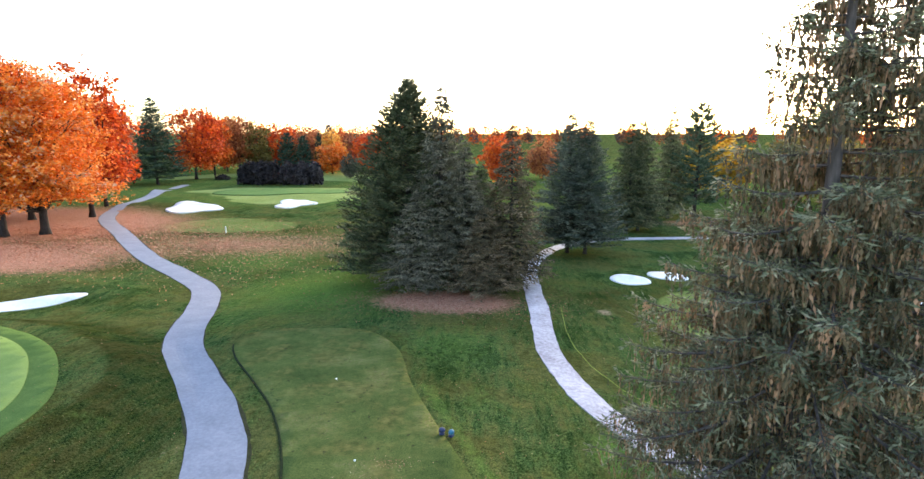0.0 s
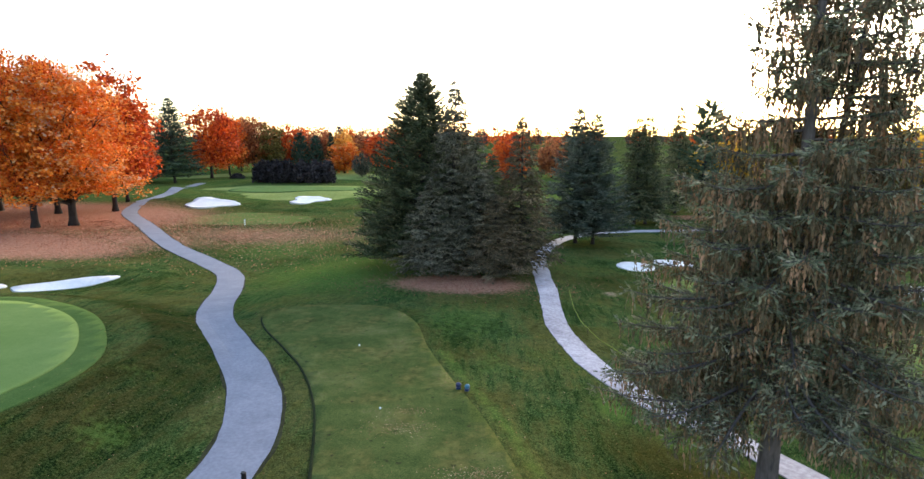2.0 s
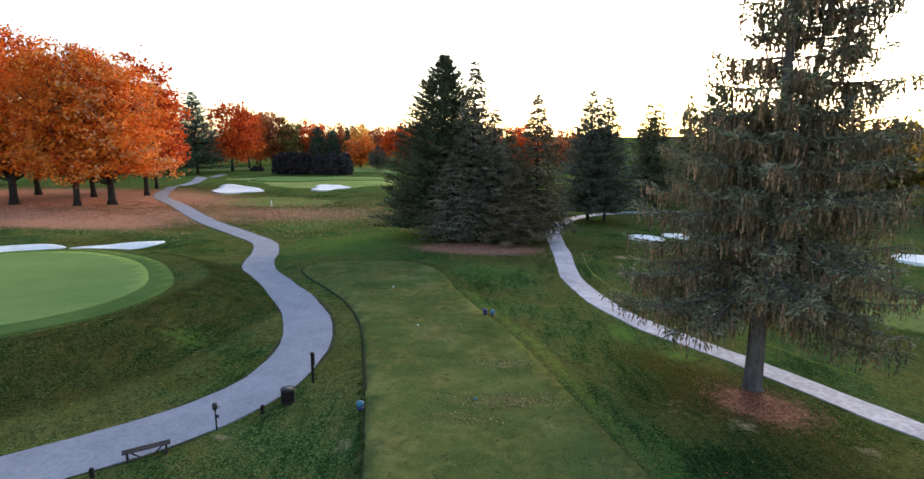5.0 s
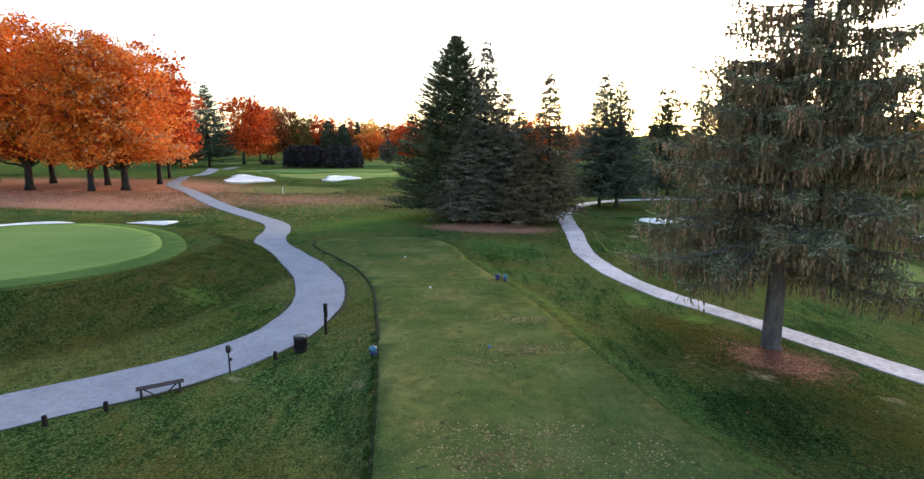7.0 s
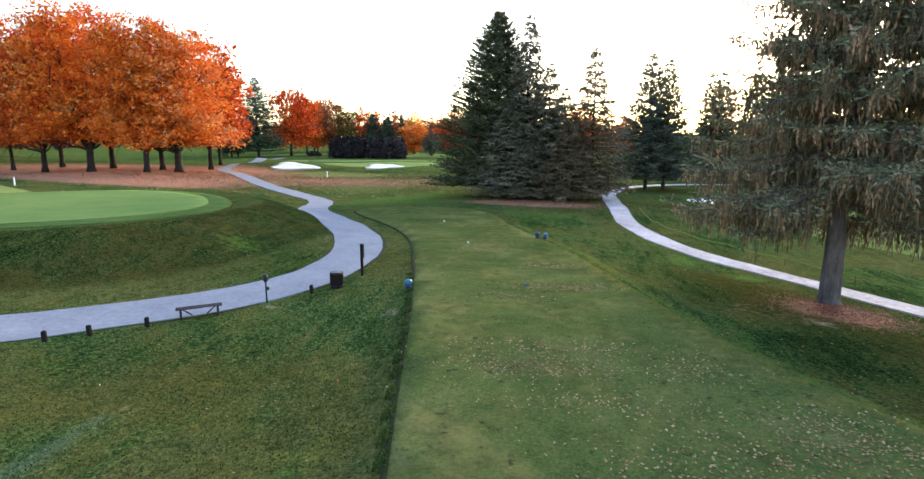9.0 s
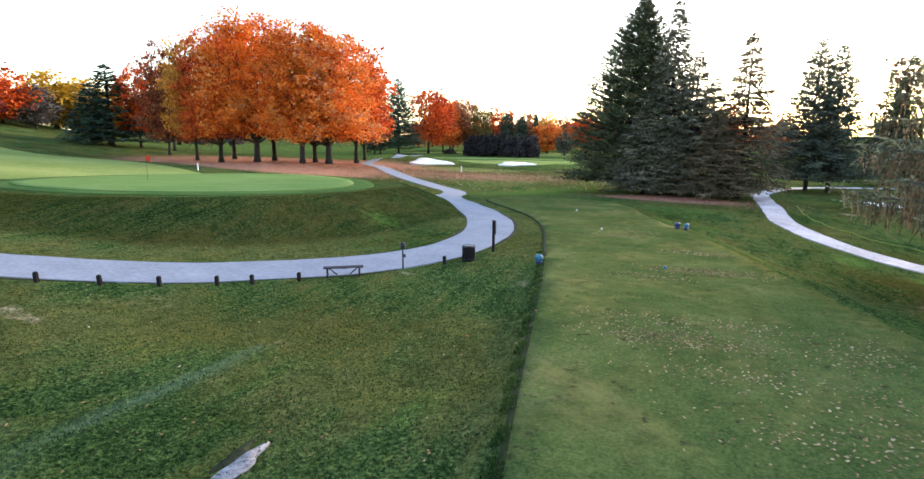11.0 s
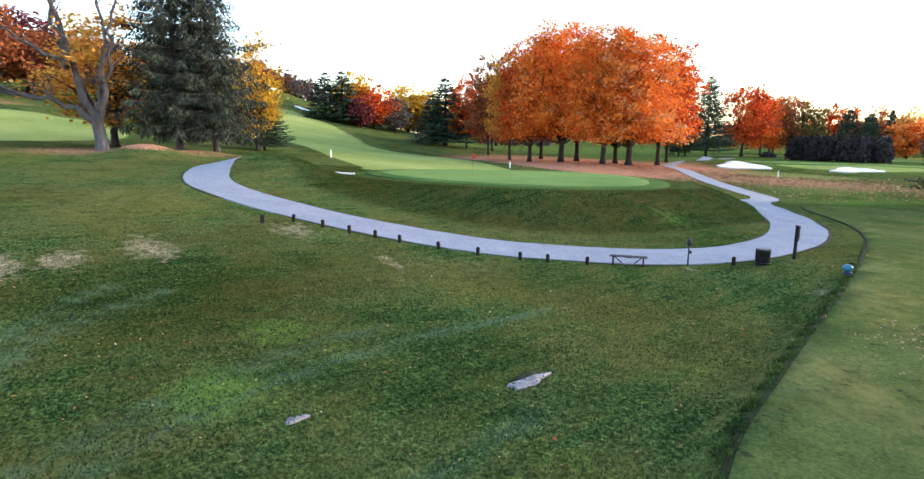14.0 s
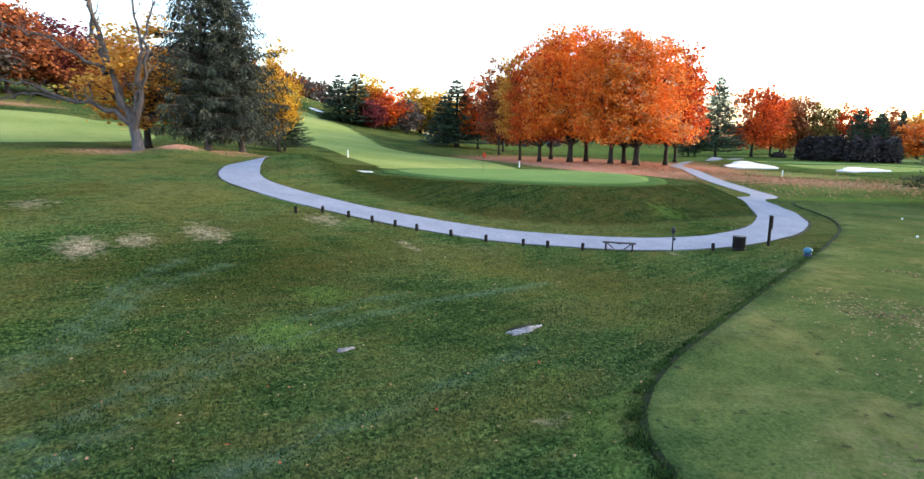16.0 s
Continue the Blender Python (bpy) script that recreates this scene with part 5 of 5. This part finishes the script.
def hedge(x0, y0, x1, y1, h, w, seed, label):
    r = np.random.default_rng(seed)
    ob = thing("hedge", label, "hedge", at=(0, 0, 0))
    n = 5200
    q = r.uniform(0, 1, n)
    ang = r.uniform(-0.2, math.pi + 0.2, n)
    lump = 1 + 0.10 * np.sin(q * 19 + seed) + 0.06 * np.sin(q * 41)
    taper = np.minimum(1, 8 * np.minimum(q, 1 - q) + 0.45)
    k = r.uniform(0.75, 1.02, n) * lump * taper
    off = np.cos(ang) * w * 0.5 * k
    dx, dy = x1 - x0, y1 - y0
    ln = math.hypot(dx, dy)
    px, py = x0 + dx * q - dy / ln * off, y0 + dy * q + dx / ln * off
    p = np.stack([px, py, land(px, py) + 0.1 + np.abs(np.sin(ang)) ** 0.55 * h * k], -1)
    wy = unit(r.normal(0, 1, (n, 3)))
    g = kites(Geo(), p, wy, unit(np.cross(wy, r.normal(0, 1, (n, 3)))), r.uniform(0.5, 1.2, n), r.uniform(0.5, 1.0, n))
    part("leaves", g, M_HEDGE, ob)
    core = Geo()
    t = np.linspace(0.02, 0.98, 14)
    cx, cy = x0 + dx * t, y0 + dy * t
    core_pts = np.stack([cx, cy, land(cx, cy) + h * 0.36], -1)
    tube(core, core_pts, 0.36 * h * np.minimum(1, 6 * np.minimum(t, 1 - t) + 0.5), 10)
    part("core", core, M_HEDGE, ob, smooth=True)
    return ob


hedge(-87.0, 206, -72.0, 204.5, 7.6, 7.0, 91, "tall clipped dark hedge before the far lawn")
hedge(-71.5, 204.5, -56.5, 206.5, 7.4, 7.0, 92, "tall clipped dark hedge before the far lawn")


# ---- tee furniture ----
def bench(x, y, rz):
    ob = thing("bench", "weathered wooden plank bench with braced legs beside the path", "bench", at=(x, y, height(x, y)), rz=rz)
    for k in range(2):
        part("seat_plank", box(Geo(), (1.95, 0.19, 0.045), (0, -0.105 + 0.21 * k, 0.50), bevel=0.008), M_BENCH, ob)
    for sx in (-1, 1):
        part("leg", box(Geo(), (0.09, 0.34, 0.52), (sx * 0.78, 0, 0.21), bevel=0.008), M_BENCH, ob)
        part("brace", box(Geo(), (0.55, 0.05, 0.05), (sx * 0.52, 0, 0.30), Matrix.Rotation(-sx * radians(40), 4, "Y")), M_BENCH, ob)
    part("cross_bar", box(Geo(), (0.30, 0.08, 0.06), (0, 0, 0.455)), M_BENCH, ob)
    return ob


def bin_barrel(x, y):
    ob = thing("litter_bin", "dark slatted round litter bin beside the path", "bin", at=(x, y, height(x, y)))
    w = np.linspace(0, 2 * math.pi, 25)[:-1]
    liner = part("liner", tube(Geo(), [(0, 0, -0.1), (0, 0, 0.82)], 0.31, 20), M_IRON, ob, smooth=True)
    slat = box(Geo(), (0.075, 0.025, 0.80), (0, 0, 0.43), bevel=0.006).mesh("slat", M_WOOD)
    for a in w:
        o = new("slat", slat)
        o.parent = ob
        o.matrix_basis = pose(0.345 * math.cos(a), 0.345 * math.sin(a), 0, 0, 0, math.degrees(a) + 90)
    for z in (0.12, 0.78):
        ring = Geo()
        c = np.linspace(0, 2 * math.pi, 33)
        tube(ring, np.stack([0.365 * np.cos(c), 0.365 * np.sin(c), np.full(33, z)], -1), 0.018, 6, False)
        part("hoop", ring, M_IRON, liner, smooth=True)
    return ob


def tall_post(x, y):
    ob = thing("sign_post", "tall dark square timber post with a thicker head", "post", at=(x, y, height(x, y)))
    post = part("post", box(Geo(), (0.13, 0.13, 1.9), (0, 0, 0.75), bevel=0.012), M_WOOD, ob)
    part("sign_board", box(Geo(), (0.05, 0.20, 0.75), (0.085, 0, 1.33), bevel=0.01), M_WOOD, ob)
    part("cap", box(Geo(), (0.17, 0.17, 0.05), (0, 0, 1.72), bevel=0.012), M_IRON, post)
    return ob


def ball_washer(x, y):
    ob = thing("ball_washer", "dark iron ball washer on a slim post", "ball washer", at=(x, y, height(x, y)))
    part("pole", tube(Geo(), [(0, 0, -0.2), (0, 0, 1.2)], 0.04, 10), M_IRON, ob, smooth=True)
    body = part("washer_body", tube(Geo(), [(0, 0, 1.05), (0, 0, 1.12), (0, 0, 1.38), (0, 0, 1.44)], (0.06, 0.12, 0.12, 0.05), 12), M_IRON, ob, smooth=True)
    part("crank_handle", tube(Geo(), [(0.1, 0, 1.25), (0.2, 0, 1.27), (0.21, 0, 1.17)], 0.018, 6), M_IRON, body)
    part("towel_ring", box(Geo(), (0.16, 0.10, 0.16), (0.06, 0.03, 0.72), bevel=0.02), M_IRON, ob)
    return ob


def tee_marker(x, y, rz, label, head):
    ob = thing("tee_marker", label, "tee marker", at=(x, y, height(x, y) + 0.05), rz=rz)
    bm = bmesh.new()
    bmesh.ops.create_icosphere(bm, subdivisions=2, radius=0.17)
    for v in bm.verts:
        v.co = Vector((v.co.x * 1.15, v.co.y * 0.95, v.co.z * 0.95 + 0.27))
    g = Geo().add([v.co[:] for v in bm.verts], [[v.index for v in f.verts] for f in bm.faces])
    bm.free()
    part("head", g, head, ob, smooth=True)
    foot = part("foot", box(Geo(), (0.30, 0.26, 0.14), (0, 0, 0.07), bevel=0.03), M_NAVY, ob)
    part("spike", tube(Geo(), [(0, 0, -0.1), (0, 0, 0.1)], 0.03, 6), M_IRON, foot)
    return ob


for made, k in ((bench(-15.0, 10.9, 34), 0.88), (bin_barrel(-10.9, 15.5), 0.88), (tall_post(-10.35, 17.6), 0.95), (ball_washer(-13.2, 13.05), 0.9)):
    made.scale = (k, k, k)
tee_marker(-7.05, 14.1, 20, "teal rounded tee marker on a dark foot", M_TEAL)
tee_marker(-1.15, 28.9, 60, "teal rounded tee marker at the tee's edge", M_TEAL)
tee_marker(-1.7, 29.1, 10, "navy rounded tee marker at the tee's edge", M_NAVY)



def tee_ball(x, y, label, mat, size):
    ob = thing("tee_ball", label, "ball", at=(x, y, height(x, y) + 0.05))
    w = np.linspace(-math.pi / 2, math.pi / 2, 8)
    part("ball", tube(Geo(), np.stack([0 * w, 0 * w, size * (1 + np.sin(w))], -1), np.maximum(0.004, size * np.cos(w)), 10), mat, ob, smooth=True)
    part("peg", tube(Geo(), [(0, 0, -0.1), (0, 0, 0.03)], (0.006, 0.014), 6), M_WHITE, ob)


tee_ball(-6.1, 26.2, "small white ball on the mown tee", M_WHITE, 0.065)
tee_ball(-9.6, 36.5, "small white ball on the mown tee", M_WHITE, 0.065)
tee_ball(-1.9, 15.3, "small blue ball on the mown tee", M_TEAL, 0.075)

stump = thing("bollard", "short dark wooden bollard along the cart path", "bollard", "bollards along the cart path", at=(-11.75, 14.5, height(-11.75, 14.5)))
part("post", box(Geo(), (0.14, 0.14, 0.52), (0, 0, 0.13), bevel=0.015), M_WOOD, stump)
part("cap", box(Geo(), (0.11, 0.11, 0.03), (0, 0, 0.40), bevel=0.01), M_WOOD, stump)
r_b = np.random.default_rng(17)
for x, y in ((-17.0, 10.1), (-18.3, 9.2), (-19.7, 8.0), (-20.9, 6.8), (-22.2, 5.2), (-23.4, 4.0), (-24.7, 3.1), (-25.8, 2.1), (-27.1, 1.2), (-27.7, -0.4), (-27.7, -2.0)):
    gap = np.hypot(CART[:, 0] - x, CART[:, 1] - y)
    k = int(np.argmin(gap))
    if y > 0.5:
        along = unit(CART[k + 1] - CART[k - 1])
        x, y = CART[k] + 1.92 * np.array([along[1] if along[1] > 0 else -along[1], -along[0] if along[1] > 0 else along[0]])
    copy_thing(stump, pose(x, y, height(x, y) - 0.02, r_b.normal(0, 2), r_b.normal(0, 2), r_b.uniform(0, 30)))


def stake(x, y, h=1.0, label="white yardage stake in the grass"):
    ob = thing("yardage_stake", label, "stake", at=(x, y, height(x, y)))
    part("stake", box(Geo(), (0.16, 0.16, h + 0.2), (0, 0, h / 2 - 0.1), bevel=0.02), M_WHITE, ob)
    part("cap", box(Geo(), (0.12, 0.12, 0.06), (0, 0, h + 0.02), bevel=0.02), M_WHITE, ob)


stake(-46.8, 102.6, 1.2)
stake(-77.5, 25.0, 1.1)
stake(-73.0, 57.0, 1.1)

flag = thing("golf_flag", "small red flag on a thin pole in the green", "flag", at=(-42.0, 23.3, height(-42, 23.3) + 0.07))
part("pole", tube(Geo(), [(0, 0, -0.1), (0, 0, 2.2)], 0.012, 8), M_IRON, flag)
g = Geo()
u, v = np.meshgrid(np.linspace(0, 1, 9), np.linspace(0, 1, 5), indexing="ij")
fv = np.stack([0.02 + 0.42 * u, 0.05 * np.sin(u * 7 + v), 1.75 + 0.42 * v - 0.12 * u * (1 - 0.4 * v)], -1).reshape(-1, 3)
i, j = np.meshgrid(np.arange(8), np.arange(4), indexing="ij")
g.add(fv, np.stack([i * 5 + j, (i + 1) * 5 + j, (i + 1) * 5 + j + 1, i * 5 + j + 1], -1).reshape(-1, 4))
part("cloth", g, M_FLAG, flag, "red wind-slack cloth", True)

# the rope on low stakes along the gravel track
rope = thing("rope_line", "thin yellow-green rope on low stakes along the track", "rope fence")
way = spline([(9.2, 56.0), (8.6, 48.0), (9.0, 42.5), (10.6, 37.6), (13.2, 33.8), (16.4, 29.8), (19.3, 25.6), (21.6, 21.0), (24.0, 14.5)], 0.6)
g, posts = Geo(), way[::7]
sag = np.abs(np.sin(np.arange(len(way)) / 7 * math.pi))
tube(g, np.stack([way[:, 0], way[:, 1], land(way[:, 0], way[:, 1]) + 0.52 - 0.10 * sag], -1), 0.022, 5)
part("rope", g, M_ROPE, rope)
for x, y in posts:
    part("stake", tube(Geo(), [(x, y, height(x, y) - 0.1), (x, y, height(x, y) + 0.56)], 0.016, 6), M_IRON, rope)

# small things on the far lawns
def park_bench(x, y, rz):
    ob = thing("park_bench", "dark park bench on the far lawn", "bench", at=(x, y, height(x, y)), rz=rz)
    for k in range(3):
        part("seat_slat", box(Geo(), (2.2, 0.13, 0.05), (0, -0.16 + 0.16 * k, 0.46)), M_WOOD, ob)
        part("back_slat", box(Geo(), (2.2, 0.05, 0.13), (0, 0.28, 0.62 + 0.17 * k)), M_WOOD, ob)
    for sx in (-1, 1):
        part("leg", box(Geo(), (0.09, 0.5, 0.5), (sx * 0.9, 0, 0.2), bevel=0.01), M_IRON, ob)
        part("back_post", box(Geo(), (0.09, 0.06, 0.9), (sx * 0.9, 0.25, 0.6), bevel=0.01), M_IRON, ob)


park_bench(-130.0, 201.0, 20)
post = thing("lawn_post", "dark short post beside the bench", "post", at=(-126.0, 204.0, height(-126, 204)))
part("post", tube(Geo(), [(0, 0, -0.2), (0, 0, 1.9)], 0.28, 10), M_WOOD, post, smooth=True)
part("cap", tube(Geo(), [(0, 0, 1.9), (0, 0, 2.0)], (0.34, 0.2), 10), M_WOOD, post)


def low_bush(x, y, w, h, seed, label):
    r = np.random.default_rng(seed)
    ob = thing("bush", label, "bush", at=(x, y, height(x, y)))
    n = 900
    d = unit(r.normal(0, 1, (n, 3)))
    d[:, 2] = np.abs(d[:, 2])
    p = d * r.uniform(0.5, 1.05, (n, 1)) * np.array([w, w * 0.6, h])
    wy = unit(r.normal(0, 1, (n, 3)))
    part("leaves", kites(Geo(), p, wy, unit(np.cross(wy, r.normal(0, 1, (n, 3)))), r.uniform(0.3, 0.7, n), r.uniform(0.25, 0.5, n)), M_HEDGE, ob)
    part("stem", tube(Geo(), [(0, 0, -0.2), (0, 0, h * 0.6)], 0.12, 6), M_DARKBARK, ob)


# bush put in for a low dark object whose kind is unclear
low_bush(-102.0, 224.0, 3.2, 2.2, 131, "low dark shape on the far lawn, given as a bush")
blue_bin = thing("litter_bin", "dark blue bin beside the far path", "bin", at=(49.0, 114.0, height(49, 114)))
part("body", tube(Geo(), [(0, 0, -0.1), (0, 0, 0.1), (0, 0, 1.25), (0, 0, 1.3)], (0.5, 0.52, 0.56, 0.5), 14), M_NAVY, blue_bin)
part("lid", tube(Geo(), [(0, 0, 1.3), (0, 0, 1.42), (0, 0, 1.48)], (0.6, 0.55, 0.2), 14), M_NAVY, blue_bin)

sheet("bare_patch", oval(-8.45, -2.15, 0.70, 0.21, 97, 0.30, 1.3), M_CHALK, 0.03, "bare pale soil patch in the grass", "soil", 0.4)
sheet("soil_patch", oval(-8.75, -1.95, 0.55, 0.20, 100, 0.35, 0.6), M_SOIL, 0.015, "dark bare soil beside the pale patch", "soil", 0.4)
sheet("bare_patch", oval(-9.6, -7.5, 0.26, 0.10, 97, 0.30, 2.3), M_CHALK, 0.03, "small bare pale soil patch in the grass", "soil", 0.4)


# ---- loose leaves and grass ----
def leaf_scatter(name, label, x, y, size, mat, seed, lift=0.03, cat="leaves"):
    r = np.random.default_rng(seed)
    n = len(x)
    p = np.stack([x, y, land(x, y) + lift], -1)
    a = r.uniform(0, 2 * math.pi, n)
    w = unit(np.stack([np.cos(a), np.sin(a), r.normal(0, 0.25, n)], -1))
    s = unit(np.cross(w, np.stack([r.normal(0, 0.3, n), r.normal(0, 0.3, n), np.ones(n)], -1)))
    g = kites(Geo(), p, w, s, size * r.uniform(0.6, 1.4, n), size * 0.75 * r.uniform(0.6, 1.3, n))
    return tagged(new(name, g.mesh(name, mat)), label, cat, kind="stuff")


def keep_off(x, y, *polys):
    k = np.ones(len(x), bool)
    for p in polys:
        k &= inside_depth(x, y, p) < -0.1
    line = CART[::2]
    d = np.min(np.hypot(x[:, None] - line[None, :, 0], y[:, None] - line[None, :, 1]), axis=1)
    return k & (d > 1.8)


rl = np.random.default_rng(101)
x, y = rl.uniform(-32, 24, 3600), rl.uniform(-14, 62, 3600)
near = keep_off(x, y, GREEN) & ((inside_depth(x, y, TEE) < 0) | (rl.uniform(0, 1, len(x)) < 0.25))
leaf_scatter("fallen_leaves", "small scattered dry leaves on the grass", x[near], y[near], 0.07, M_FALLEN, 102, 0.07)
DRIFTS = ((-1.2, 6.1, 1.5, 0.45, 330), (-0.6, 7.6, 1.8, 0.4, 200), (-0.2, 15.4, 1.3, 0.45, 330), (-2.6, 13.4, 1.1, 0.35, 110), (5.4, 3.0, 1.2, 0.8, 380), (3.1, 6.4, 1.0, 0.9, 140), (-0.4, 19.8, 1.1, 0.4, 150), (-4.6, 24.0, 1.2, 0.4, 130),
          (-4.2, 26.0, 0.8, 0.3, 60), (4.4, 0.6, 1.4, 0.9, 200), (0.6, 4.0, 2.0, 0.5, 160), (2.2, 1.8, 1.6, 0.6, 160))
DRIFTS = tuple(c[:4] + (int(c[4] * 2.0),) for c in DRIFTS)
cx = np.concatenate([rl.normal(c[0], c[2] * 0.9, c[4]) for c in DRIFTS])
cy = np.concatenate([rl.normal(c[1], c[3], c[4]) for c in DRIFTS])
leaf_scatter("fallen_leaves", "drifts of pale brown leaves on the tee", cx, cy, 0.078, M_TAN, 103, 0.075)
x, y = rl.uniform(-16, 8, 50), rl.uniform(-13, 12, 50)
lawn = keep_off(x, y, TEE)
x, y = x[lawn], y[lawn]
leaf_scatter("fallen_maple_leaves", "single red maple leaves on the grass", x, y, 0.09, M_REDLEAF, 109, 0.09)
x, y = rl.normal(12.9, 1.5, 5200), rl.normal(19.0, 1.5, 5200)
leaf_scatter("needle_litter", "red-brown needle litter under the spruce", x, y, 0.075, M_NEEDLE, 104, 0.05)
x, y = rl.normal(-3, 6.5, 3600), rl.normal(58.2, 3.0, 3600)
leaf_scatter("needle_litter", "red-brown needle litter under the conifers", x, y, 0.14, M_NEEDLE, 105, 0.05)
x, y = np.concatenate([rl.normal(-72, 20, 16000), rl.uniform(-75, -10, 7000)]), np.concatenate([rl.normal(90, 11, 16000), rl.normal(94, 12, 7000)])
off = keep_off(x, y)
leaf_scatter("fallen_maple_leaves", "carpet of orange and pink maple leaves", x[off], y[off], 0.24, M_ORLEAF, 106, 0.06)

# grass blades where the camera passes lowest, thinning out with distance
def blades(label, x, y, low, high, seed, mat=M_BLADE, lie=0.55):
    r = np.random.default_rng(seed)
    n = len(x)
    p = np.stack([x, y, land(x, y) - 0.01], -1)
    w = unit(np.stack([r.normal(0, lie, n), r.normal(0, lie, n), np.ones(n)], -1))
    g = kites(Geo(), p, w, unit(np.cross(w, r.normal(0, 1, (n, 3)))), r.uniform(low, high, n), r.uniform(0.018, 0.04, n))
    tagged(new("grass_blades", g.mesh("grass_blades", mat)), label, "grass", kind="stuff")


x, y = rl.uniform(-30, 4, 260000), rl.uniform(-14, 22, 260000)
thin = rl.uniform(0, 1, len(x)) < np.exp(-(np.hypot(x + 4, y + 8) / 15) ** 2)
x, y = x[thin], y[thin]
off = keep_off(x, y, TEE)
blades("short uneven dark green grass blades", x[off], y[off], 0.04, 0.10, 107)
edge = TEE[rl.integers(0, len(TEE), 60000)] + rl.uniform(-0.32, 0.32, (60000, 2))
out = (inside_depth(edge[:, 0], edge[:, 1], TEE) < -0.01) & (edge[:, 0] < 2.0 - 0.36 * edge[:, 1]) & (edge[:, 1] < 17)
blades("longer grass fringe round the tee", edge[out, 0], edge[out, 1], 0.07, 0.15, 108)
for k, line in enumerate(WHEELS):
    dots = np.repeat(spline(line, 0.1), 20, axis=0)
    keep = rl.uniform(0, 1, len(dots)) < 0.35 + 0.65 * np.sin(np.arange(len(dots)) * 0.0021 + k) ** 2
    dots = (dots + rl.normal(0, 0.055, dots.shape))[keep]
    blades("pale dewy grass pressed down in a wheel track", dots[:, 0], dots[:, 1], 0.03, 0.07, 120 + k, M_DEW, 2.0)
